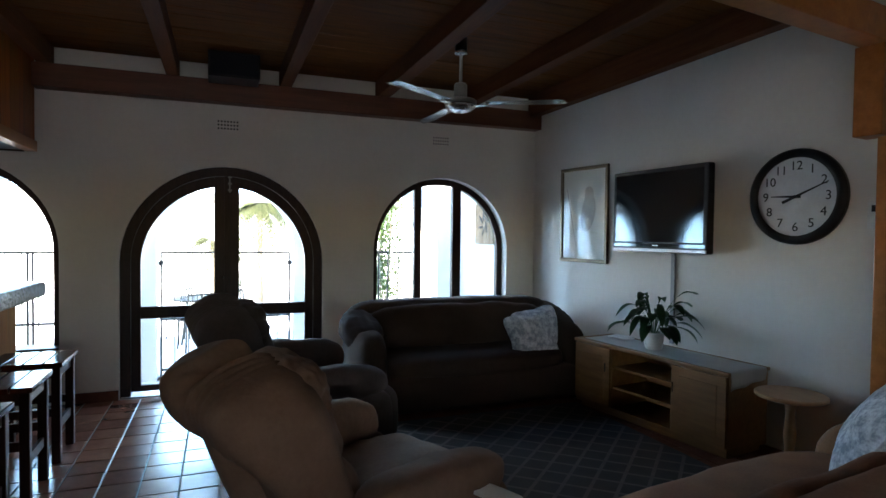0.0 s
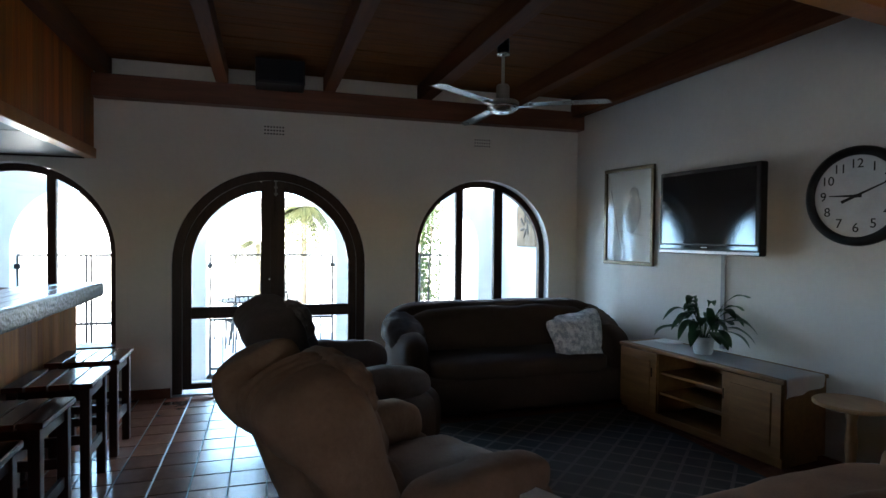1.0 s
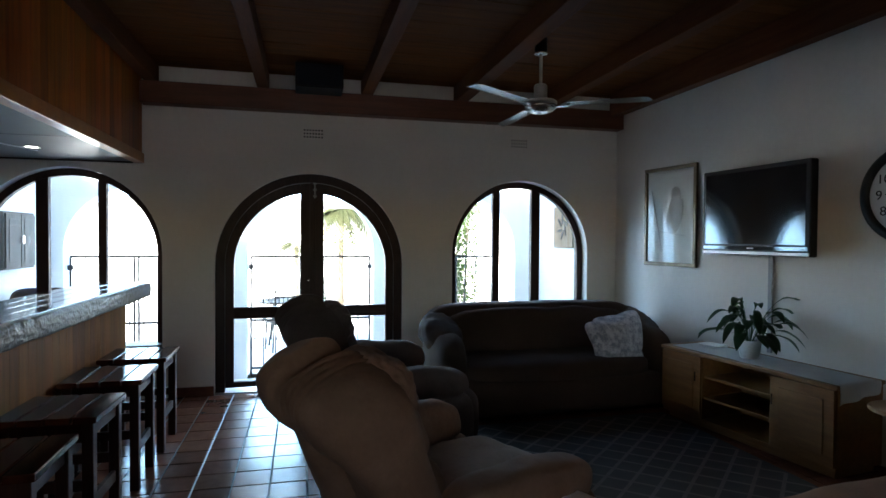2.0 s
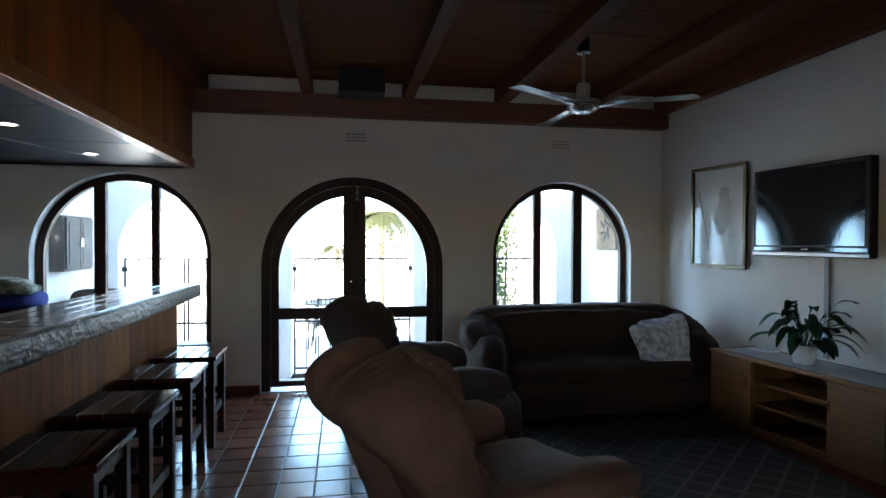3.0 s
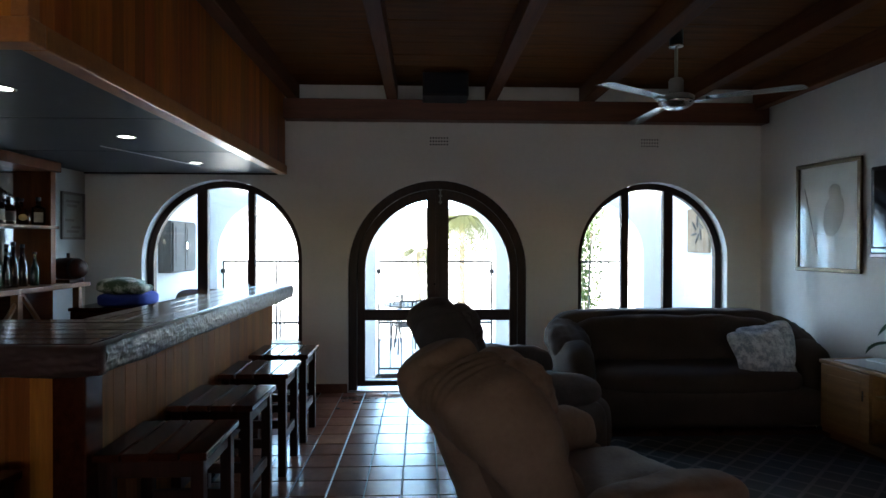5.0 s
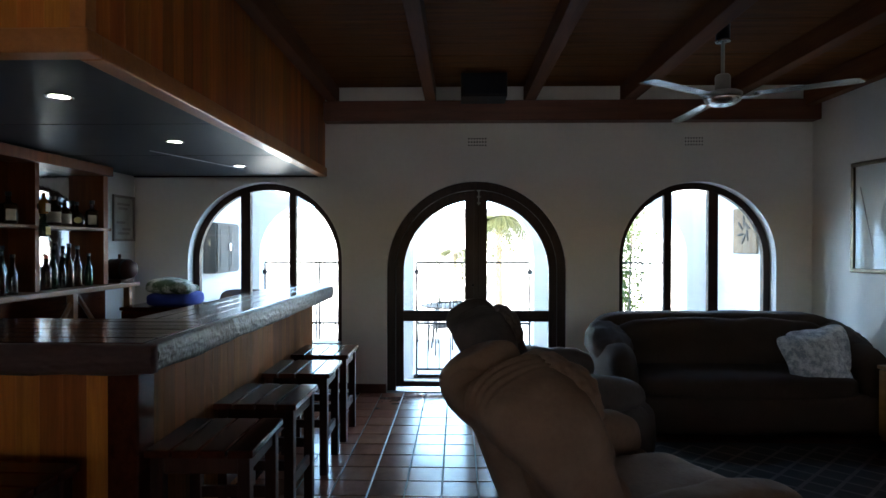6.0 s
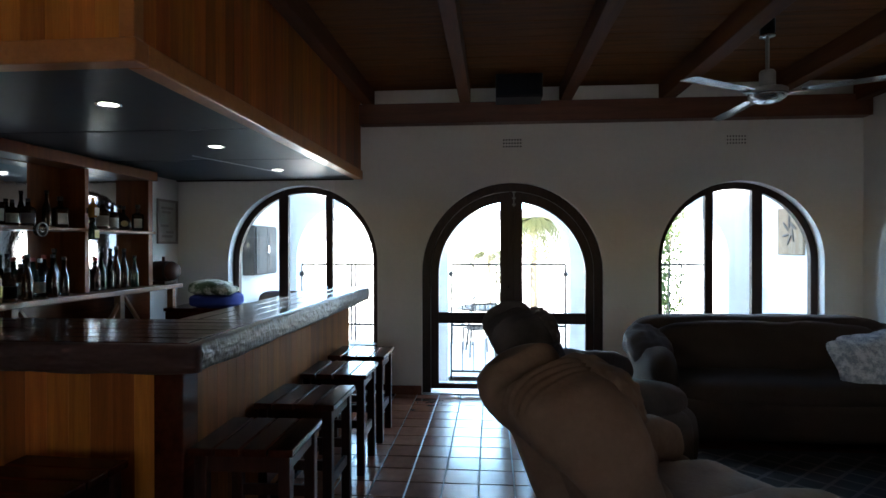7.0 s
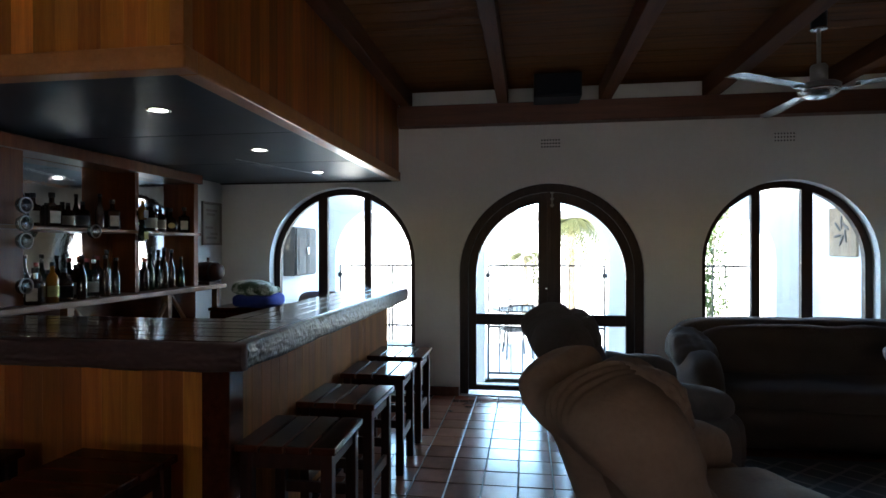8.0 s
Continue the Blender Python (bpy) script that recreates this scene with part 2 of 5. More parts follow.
def puff(centre, size, k=4.5, wrinkle=0.012, freq=5.0, m=None, cuts=11, seed=0.0, pinch=0.0, bm=None):
    """A stuffed block with rounded edges and soft creases."""
    bm = bm or bmesh.new()
    tmp = bmesh.new()
    bmesh.ops.create_cube(tmp, size=2.0)
    bmesh.ops.subdivide_edges(tmp, edges=tmp.edges[:], cuts=cuts, use_grid_fill=True)
    for v in tmp.verts:
        p = v.co.copy()
        q = p / (abs(p.x) ** k + abs(p.y) ** k + abs(p.z) ** k) ** (1 / k)
        if pinch:
            q *= 1 + pinch * (abs(p.x * p.y) + abs(p.x * p.z) + abs(p.y * p.z) - 1) * 0.5
        w = Vector((q.x * size[0], q.y * size[1], q.z * size[2])) * 0.5
        nn = noise.noise(w * freq + Vector((seed, seed * 2, 0))) + 0.5 * noise.noise(w * freq * 2.7 + Vector((0, seed, 3)))
        v.co = w + q.normalized() * nn * wrinkle + Vector(centre)
    if m is not None:
        bmesh.ops.transform(tmp, matrix=m, verts=tmp.verts)
    me = bpy.data.meshes.new("tmp")
    tmp.to_mesh(me)
    tmp.free()
    bm.from_mesh(me)
    bpy.data.meshes.remove(me)
    return bm


def arch_points(cx, r, z0, spring, n=28):
    pts = [(cx - r, z0)]
    for i in range(n + 1):
        a = math.pi - math.pi * i / n
        pts.append((cx + r * math.cos(a), spring + r * math.sin(a)))
    pts.append((cx + r, z0))
    return pts


def arch_ring(cx, r_out, r_in, z0, spring, y0, y1, spring_in=None):
    """An arched frame standing in the plane of x and z."""
    bm = bmesh.new()
    o, i = arch_points(cx, r_out, z0, spring), arch_points(cx, r_in, z0, spring if spring_in is None else spring_in)
    V = [[bm.verts.new((x, y, z)) for x, z in pts] for pts in (o, i) for y in (y0, y1)]
    of, ob_, inf, inb = V
    for k in range(len(o) - 1):
        bm.faces.new((of[k], of[k + 1], inf[k + 1], inf[k]))
        bm.faces.new((ob_[k], ob_[k + 1], inb[k + 1], inb[k]))
        bm.faces.new((of[k], of[k + 1], ob_[k + 1], ob_[k]))
        bm.faces.new((inf[k], inf[k + 1], inb[k + 1], inb[k]))
    for k in (0, -1):
        bm.faces.new((of[k], inf[k], inb[k], ob_[k]))
    return bm


def arch_z(x, cx, r, spring):
    d = r * r - (x - cx) ** 2
    return spring + math.sqrt(d) if d > 0 else spring


def arch_pane(x0, x1, z0, cx, r, spring, y0, y1, n=14):
    bm = bmesh.new()
    rows = []
    for i in range(n + 1):
        x = x0 + (x1 - x0) * i / n
        zt = max(z0 + 0.01, arch_z(x, cx, r, spring))
        rows.append([bm.verts.new(p) for p in ((x, y0, z0), (x, y0, zt), (x, y1, zt), (x, y1, z0))])
    for a, b in zip(rows, rows[1:]):
        for k in range(4):
            bm.faces.new((a[k], a[(k + 1) % 4], b[(k + 1) % 4], b[k]))
    for ring in (rows[0], rows[-1]):
        bm.faces.new(ring)
    return bm


def wall_with_arches(x0, x1, z0, z1, y0, y1, openings, n=26):
    """A wall in the plane of x and z, with arched openings (centre, half width, sill, spring) through it."""
    bm = bmesh.new()
    xs = {x0, x1}
    for cx, r, sill, spring in openings:
        xs |= {cx - r * math.cos(math.pi * i / n) for i in range(n + 1)}
    xs = sorted(xs)

    def quad(a, b, c, d):
        bm.faces.new([bm.verts.new(p) for p in (a, b, c, d)])

    for a, b in zip(xs, xs[1:]):
        mid, hole = (a + b) / 2, None
        for o in openings:
            if abs(mid - o[0]) < o[1]:
                hole = o
        spans = [(z0, z0, z1, z1)]
        if hole:
            cx, r, sill, spring = hole
            za, zb = arch_z(a, cx, r, spring), arch_z(b, cx, r, spring)
            spans = [(za, zb, z1, z1)]
            quad((a, y0, za), (b, y0, zb), (b, y1, zb), (a, y1, za))
            if sill > z0:
                spans.append((z0, z0, sill, sill))
                quad((a, y0, sill), (b, y0, sill), (b, y1, sill), (a, y1, sill))
        for la, lb, ha, hb in spans:
            for y in (y0, y1):
                quad((a, y, la), (b, y, lb), (b, y, hb), (a, y, ha))
    for x in (x0, x1):
        quad((x, y0, z0), (x, y1, z0), (x, y1, z1), (x, y0, z1))
    for cx, r, sill, spring in openings:
        for x in (cx - r, cx + r):
            quad((x, y0, sill), (x, y1, sill), (x, y1, spring), (x, y0, spring))
    quad((x0, y0, z1), (x1, y0, z1), (x1, y1, z1), (x0, y1, z1))
    bmesh.ops.remove_doubles(bm, verts=bm.verts, dist=0.0005)
    return bm


def text_mesh(body, size, depth=0.001):
    cu = bpy.data.curves.new("text", "FONT")
    cu.body, cu.size, cu.align_x, cu.align_y, cu.extrude = body, size, "CENTER", "CENTER", depth
    ob = bpy.data.objects.new("text", cu)
    me = bpy.data.meshes.new_from_object(ob)
    bpy.data.objects.remove(ob)
    return me

# ---- the room ----
D, RX, LX, BY = 5.50, 3.20, -3.25, -3.2     # back wall, corner with the television wall, left wall, wall behind
EX, SKEW = 4.50, 7.7                       # the television wall runs askew, so the room widens towards the rear


def ew(u, v, z):
    """A place by the television wall: u out of the wall's face, v along it from the corner, both negative in the room."""
    a = radians(SKEW)
    return RX + u * math.cos(a) - v * math.sin(a), D + u * math.sin(a) + v * math.cos(a), z


def by_east_wall(ob):
    ob.matrix_basis = pose(*ew(0, 0, 0), 0, 0, SKEW)
    return ob


ZC = 2.92                                  # underside of the ceiling boards
DOOR, WIN_A, WIN_B = 0.05, -1.985, 2.136   # centres of the arched door and the two arched windows
tagged(part("wall_north", wall_with_arches(LX - 0.2, RX + 0.3, -0.4, ZC + 0.02, D, D + 0.22, [(WIN_A, 0.747, 0.45, 1.27), (DOOR, 0.857, 0.0, 1.17), (WIN_B, 0.733, 0.45, 1.287)]), M_WALL), "warm white plastered wall with three arched openings", "wall", kind="structure")
tagged(by_east_wall(part("wall_east", B((0, -8.95, -0.4), (0.2, 0.05, ZC + 0.018)), M_WALL)), "warm white plastered wall behind the television", "wall", kind="structure")
tagged(part("wall_west", B((LX - 0.2, BY, -0.4), (LX, D - 0.003, ZC + 0.02)), M_WALL), "warm white plastered wall behind the bar", "wall", kind="structure")
# unseen wall; its opening is added to light the room from behind
bm = B((LX - 0.2, BY - 0.2, -0.4), (-1.7, BY - 0.003, ZC + 0.02))
add_box(bm, (1.0, BY - 0.2, -0.4), (EX + 0.2, BY - 0.003, ZC + 0.02))
add_box(bm, (-1.7, BY - 0.2, 1.72), (1.0, BY - 0.003, ZC + 0.02))
add_box(bm, (-1.7, BY - 0.2, -0.4), (1.0, BY - 0.003, 1.38))
tagged(part("wall_south", bm, M_WALL), "unseen plastered wall with an opening added to let light in", "wall", kind="structure")

# ceiling boards run across the rafters
bm = bmesh.new()
y = BY
rnd = random.Random(4)
while y < D:
    w = 0.142
    add_box(bm, (LX - 0.1, y, ZC + rnd.uniform(0, 0.003)), (EX + 0.1, min(y + w - 0.006, D), ZC + 0.03))
    y += w
add_box(bm, (LX - 0.15, BY - 0.15, ZC + 0.03), (EX + 0.15, D + 0.2, ZC + 0.12))
tagged(part("ceiling", bm, M_BOARD), "dark varnished pine board ceiling", "ceiling", kind="structure")
for x, w in ((-1.31, 0.10), (-0.385, 0.10), (0.548, 0.105), (1.465, 0.125), (2.39, 0.11)):
    whole("rafter", B((x - w / 2, -1.2, 2.765), (x + w / 2, D - 0.004, ZC - 0.002), 0.006), M_RAFTER, "dark stained timber rafter under the board ceiling", "rafter", "ceiling rafters", "structure")
whole("rafter", B((3.05, 2.30, 2.70), (3.15, D - 0.1, ZC - 0.002), 0.006), M_RAFTER, "dark stained timber rafter along the television wall", "rafter", "ceiling rafters", "structure")
whole("wall_plate", B((-1.385, D - 0.14, 2.572), (RX - 0.003, D - 0.004, 2.76), 0.006), M_PLATE, "red brown timber beam along the top of the wall", "beam", kind="structure")
by_east_wall(whole("cross_beam", B((-4.75, -3.37, 2.57), (-0.003, -3.225, 2.763), 0.008), M_TRIM, "heavy varnished pine beam across the room", "beam", kind="structure"))
by_east_wall(whole("beam_bracket", B((-0.16, -3.365, 2.044), (-0.003, -3.213, 2.567), 0.006), M_TRIM, "varnished pine bracket under the cross beam", "bracket", kind="structure"))
by_east_wall(whole("timber_post", B((-0.10, -3.50, 0), (-0.003, -3.318, 2.041), 0.006), M_TRIM, "varnished pine post against the wall", "post", kind="structure"))
bm = B((-2.73 + 1.6, D - 0.022, 0), (DOOR - 0.86, D - 0.003, 0.085), 0.003)
tagged(part("baseboard", bm, M_TILE), "terracotta skirting beside the door", "skirting", kind="structure")
bm = B((DOOR + 0.86, D - 0.022, 0), (RX - 0.003, D - 0.003, 0.085), 0.003)
tagged(part("baseboard", bm, M_TILE), "terracotta skirting behind the sofa", "skirting", kind="structure")


def air_vent(x0, x1, z0, z1):
    v = thing("air_vent", ((x0 + x1) / 2, D, z0), 0, "plaster air brick with rows of small square holes", "vent", "air vents")
    w, h = x1 - x0, z1 - z0
    part("backing", B((-w / 2, -0.004, 0), (w / 2, -0.001, h)), M_BLACK, v)
    for i in range(4):
        part("slat", B((-w / 2, -0.012, h * i / 3 - 0.008), (w / 2, -0.0045, h * i / 3 + 0.008)), M_WALL, v)
    for i in range(8):
        x = -w / 2 + w * i / 7
        part("bar", B((x - 0.006, -0.0105, -0.006), (x + 0.006, -0.0042, h + 0.006)), M_WALL, v)


air_vent(-0.035, 0.15, 2.348, 2.442)
air_vent(2.005, 2.185, 2.348, 2.442)

# arched double door
YD = D + 0.07
door = thing("door_1", (0, 0, 0), 0, "dark brown arched double door with glass panes, closed", "door", kind="structure")
part("door_frame", arch_ring(DOOR, 0.855, 0.775, 0.0, 1.17, YD - 0.03, YD + 0.07), M_FRAME, door)
for s, (x0, x1) in ((-1, (DOOR - 0.773, DOOR - 0.004)), (1, (DOOR + 0.004, DOOR + 0.773))):
    leaf = part("door_leaf", B((x0, YD, 0.042), (x1, YD + 0.045, 0.093), 0.003), M_FRAME, door)
    meet = DOOR + s * 0.004
    part("stile", arch_pane(min(meet, meet + s * 0.102), max(meet, meet + s * 0.102), 0.042, DOOR, 0.772, 1.17, YD - 0.002, YD + 0.047, 4), M_FRAME, leaf)
    part("stile", B((min(DOOR + s * 0.70, DOOR + s * 0.773), YD - 0.001, 0.042), (max(DOOR + s * 0.70, DOOR + s * 0.773), YD + 0.046, 1.17)), M_FRAME, leaf)
    part("rail", B((min(DOOR + s * 0.106, DOOR + s * 0.70), YD - 0.001, 0.676), (max(DOOR + s * 0.106, DOOR + s * 0.70), YD + 0.046, 0.782), 0.003), M_FRAME, leaf)
    bm = bmesh.new()
    n = 18
    for i in range(n):
        pts = []
        for k in (i, i + 1):
            a = math.pi / 2 - s * (0.14 + (math.pi / 2 - 0.14) * k / n)
            pts.append((DOOR + 0.70 * math.cos(a), 1.15 + 0.70 * math.sin(a)))
            pts.append((DOOR + 0.774 * math.cos(a), 1.168 + 0.774 * math.sin(a)))
        f = [bm.verts.new((p[0], YD, p[1])) for p in (pts[0], pts[1], pts[3], pts[2])]
        g = [bm.verts.new((v.co.x, YD + 0.044, v.co.z)) for v in f]
        for q in (f, g[::-1]):
            bm.faces.new(q)
        for k in range(4):
            bm.faces.new((f[k], f[(k + 1) % 4], g[(k + 1) % 4], g[k]))
    part("arched_rail", bm, M_FRAME, leaf)
    lo, hi = min(DOOR + s * 0.106, DOOR + s * 0.70), max(DOOR + s * 0.106, DOOR + s * 0.70)
    for bm in (B((lo, YD + 0.02, 0.093), (hi, YD + 0.024, 0.676)), arch_pane(lo, hi, 0.782, DOOR, 0.70, 1.15, YD + 0.02, YD + 0.024)):
        pane = part("pane", bm, M_GLASS, leaf, "clear glass")
        pane.visible_shadow = False
part("cover_strip", B((DOOR - 0.022, YD - 0.012, 0.044), (DOOR + 0.022, YD - 0.0025, 1.952), 0.003), M_FRAME, door)
part("bolt", rod((DOOR + 0.025, YD - 0.022, 1.80), (DOOR + 0.025, YD - 0.022, 1.96), 0.007), M_STEEL, door, "dull steel slide bolt")
for z in (1.82, 1.88, 1.94):
    part("bolt_keeper", B((DOOR + 0.008, YD - 0.030, z - 0.008), (DOOR + 0.042, YD - 0.0125, z + 0.008), 0.002), M_STEEL, door)
part("door_handle", rod((DOOR - 0.03, YD - 0.03, 1.03), (DOOR - 0.03, YD, 1.03), 0.009), M_CHROME, door)
part("threshold", B((DOOR - 0.85, D + 0.012, 0.0), (DOOR + 0.85, D + 0.26, 0.010), 0.003), M_SILVER, door, "pale worn metal threshold strip")


def arched_window(name, cx, r, spring, mullions):
    w = thing(name, (0, 0, 0), 0, "arched window with three tall panes in a dark brown frame", "window", kind="structure")
    y = D + 0.11
    part("window_frame", arch_ring(cx, r - 0.002, r - 0.062, 0.45, spring, y, y + 0.06), M_FRAME, w)
    part("window_sill", B((cx - r + 0.002, D - 0.02, 0.45), (cx + r - 0.002, D + 0.21, 0.475), 0.005), M_FRAME, w)
    xs = [cx - r + 0.062] + [v for m in mullions for v in m] + [cx + r - 0.062]
    for a, b in mullions:
        part("mullion", arch_pane(a, b, 0.475, cx, r - 0.05, spring, y + 0.003, y + 0.057, 4), M_FRAME, w)
    for a, b in zip(xs[::2], xs[1::2]):
        pane = part("pane", arch_pane(a, b, 0.475, cx, r - 0.06, spring, y + 0.028, y + 0.032), M_GLASS, w)
        pane.visible_shadow = False


arched_window("window_1", WIN_A, 0.747, 1.27, ((-2.258, -2.162), (-1.778, -1.712)))
arched_window("window_2", WIN_B, 0.733, 1.287, ((1.862, 1.935), (2.285, 2.378)))
sw = thing("wall_switch", ew(0, -3.272, 1.59), SKEW, "white plastic switch plate on the wall", "switch")
part("plate", B((-0.01, -0.035, -0.08), (-0.001, 0.035, 0.08), 0.003), M_POT, sw)
part("rocker", B((-0.014, -0.012, 0.02), (-0.0095, 0.012, 0.06), 0.002), M_BLACK, sw)

# ---- bar bulkhead ----
XS, YN, ZS = -1.39, 1.956, 2.068
bulk = thing("bar_bulkhead", (0, 0, 0), 0, "orange pine clad bulkhead hanging over the bar", "bulkhead", kind="structure")
part("core", B((LX + 0.002, YN + 0.03, ZS + 0.02), (XS - 0.03, D - 0.004, ZC - 0.004)), M_SOFFIT, bulk)
part("soffit_panel", B((LX + 0.003, YN + 0.075, ZS + 0.008), (XS - 0.075, D - 0.03, ZS + 0.018)), M_SOFFIT, bulk, "dark slate coloured flat panel")
part("edge_trim", B((XS - 0.074, YN + 0.075, ZS), (XS + 0.012, D - 0.005, ZS + 0.085), 0.006), M_TRIM, bulk, "varnished pine edge board")
part("edge_trim", B((LX + 0.004, YN - 0.012, ZS), (XS + 0.012, YN + 0.0745, ZS + 0.085), 0.006), M_TRIM, bulk)
part("edge_trim", B((LX + 0.004, D - 0.03, ZS - 0.004), (XS - 0.075, D - 0.005, ZS + 0.06), 0.004), M_FRAME, bulk)
part("corner_post", B((XS - 0.05, YN - 0.008, ZS + 0.086), (XS + 0.006, YN + 0.05, ZC - 0.005), 0.004), M_TRIM, bulk)
for yy in (3.13, 4.22):
    part("panel_seam", B((LX + 0.004, yy - 0.003, ZS + 0.006), (XS - 0.076, yy + 0.003, ZS + 0.0079)), M_BLACK, bulk)
wire = [(-1.98 - 0.10 * k + 0.01 * math.sin(k), 4.95 - 0.32 * k, ZS + 0.004 - 0.002 * math.sin(k * 1.3)) for k in range(4)]
bm = bmesh.new()
for a, b in zip(wire, wire[1:]):
    add_rod(bm, a, b, 0.004, seg=6)
whole("loose_wire", bm, M_SILVER, "thin pale loose wire along the dark soffit", "wire")
for x, yy in ((-1.894, 2.54), (-1.933, 3.65), (-1.95, 4.78)):
    sp = thing("downlight", (x, yy, ZS + 0.008), 0, "small round recessed downlight with a chrome rim, lit", "downlight", "bar downlights")
    part("rim", lathe([(0.042, 0), (0.056, 0), (0.056, -0.005), (0.042, -0.004)], 24, ring=True), M_CHROME, sp, smooth=True)
    part("lens", lathe([(0.001, -0.002), (0.0415, -0.002), (0.0415, 0), (0.001, 0)], 20), M_SPOT, sp)

# ---- bar ----
ZB, XB, YB0, YB1 = 1.067, -1.19, 1.99, 4.93
bar = thing("bar_counter", (0, 0, 0), 0, "pine clad corner bar with a thick dark live edge top", "bar counter")
part("body", B((-1.60, 2.28, 0.0), (-1.372, 4.85, ZB - 0.10)), M_DARKWOOD, bar)
part("body", B((LX + 0.4, 2.222, 0.0), (-1.602, 2.5, ZB - 0.10)), M_DARKWOOD, bar)
part("corner_post", B((-1.46, 2.18, 0.0), (-1.34, 2.30, ZB - 0.099), 0.006), M_DARKWOOD, bar, "dark stained corner post")
part("skirting", B((-1.3715, 2.302, 0.0), (-1.335, 4.848, 0.09), 0.004), M_DARKWOOD, bar)


def edge_board(lo, hi, axis):
    """A slab edge with a wavy, bark-like outer face."""
    bm = bmesh.new()
    n, k = 700, 18
    L = hi[axis] - lo[axis]
    grid = []
    for i in range(n + 1):
        s = lo[axis] + L * i / n
        col = []
        for j in range(k + 1):
            z = lo[2] + (hi[2] - lo[2]) * j / k
            amp = 0.5 if axis == 1 else 0.75
            bulge = 0.012 * math.sin(math.pi * j / k) ** 0.6 + amp * 0.010 * noise.noise((s * 3, z * 14, axis)) + amp * 0.008 * noise.noise((s * (18 if axis else 7), z * 50, 5)) + amp * 0.006 * noise.noise((s * (60 if axis else 30), z * 110, 9))
            col.append((s, bulge, z + (0.010 * noise.noise((s * 4, j, 2)) if j == 0 else 0)))
        grid.append(col)
    F, Bk = [], []
    for col in grid:
        f, b = [], []
        for s, bulge, z in col:
            f.append(bm.verts.new((hi[0] + bulge, s, z) if axis == 1 else (s, lo[1] - bulge, z)))
            b.append(bm.verts.new((lo[0], s, z) if axis == 1 else (s, hi[1], z)))
        F.append(f)
        Bk.append(b)
    for i in range(n):
        for j in range(k):
            bm.faces.new((F[i][j], F[i + 1][j], F[i + 1][j + 1], F[i][j + 1]))
        for j in (0, k):
            bm.faces.new((F[i][j], F[i + 1][j], Bk[i + 1][j], Bk[i][j]))
    for i in (0, n):
        for j in range(k):
            bm.faces.new((F[i][j], F[i][j + 1], Bk[i][j + 1], Bk[i][j]))
    return bm


# grey brown edge on the long run, darker purple brown on the short
part("live_edge", edge_board((XB - 0.05, YB0 + 0.052, ZB - 0.105), (XB - 0.012, YB1, ZB - 0.002), 1), M_BARK, bar, "rough grey brown bark edge of the slab", smooth=True)
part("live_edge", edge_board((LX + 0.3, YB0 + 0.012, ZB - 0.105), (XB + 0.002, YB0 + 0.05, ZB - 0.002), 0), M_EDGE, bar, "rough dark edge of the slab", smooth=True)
for i in range(4):
    a = -1.655 + i * 0.104
    part("plank", B((a, 2.70, ZB - 0.05), (a + 0.1, YB1 - 0.004, ZB + 0.001), 0.004), M_BARTOP, bar)
for i in range(6):
    a = YB0 + 0.052 + i * 0.109
    part("plank", B((LX + 0.3, a, ZB - 0.05), (XB - 0.053, a + 0.104, ZB + 0.001 + (i % 2) * 0.0008), 0.004), M_BARTOP, bar)

# ---- back bar ----
shelf = thing("back_bar_shelf", (0, 0, 0), 0, "orange pine back bar with mirrors, a shelf and a counter", "shelf unit")
part("back_panel", B((LX + 0.002, 2.0, 1.09), (LX + 0.03, 4.73, ZS + 0.005)), M_SHELF, shelf)
for a, b in ((2.10, 2.66), (2.96, 3.60), (4.02, 4.655)):
    f = 0.075 if a > 4 else 0.037
    part("mirror", B((LX + 0.031, a, 1.10), (LX + f, b, ZS - 0.09)), M_MIRROR, shelf, "silvered mirror")
part("counter", B((LX + 0.003, 2.0, 1.05), (-2.95, 5.06, 1.088), 0.006), M_SHELFB, shelf, "worn pine counter board")
part("shelf_board", B((LX + 0.03, 2.0, 1.528), (-3.02, 4.75, 1.552), 0.004), M_SHELFB, shelf)
part("top_rail", B((LX + 0.03, 2.0, ZS - 0.085), (-3.0, 4.75, ZS - 0.006), 0.005), M_SHELF, shelf)
for a, b in ((2.74, 2.95), (3.90, 3.94), (4.66, 4.72)):
    part("upright", B((LX + 0.031, a, 1.09), (-3.03, b, 1.527)), M_SHELF, shelf)
    part("upright", B((LX + 0.031, a, 1.553), (-3.03, b, ZS - 0.087)), M_SHELF, shelf)
for a in (2.05, 3.2, 4.2, 4.92):
    part("leg", B((-3.02, a, 0.0), (-2.97, a + 0.05, 1.049)), M_SHELFB, shelf)
for a in (3.25, 4.25):
    for s in (-1, 1):
        part("brace", rod((-2.995, a + 0.02 + s * 0.28, 0.72), (-2.995, a + 0.02, 1.045), 0.018, seg=6), M_SHELFB, shelf)
part("back_board", B((LX + 0.003, 2.0, 0.0), (LX + 0.02, 5.0, 1.049)), M_DARKWOOD, shelf)

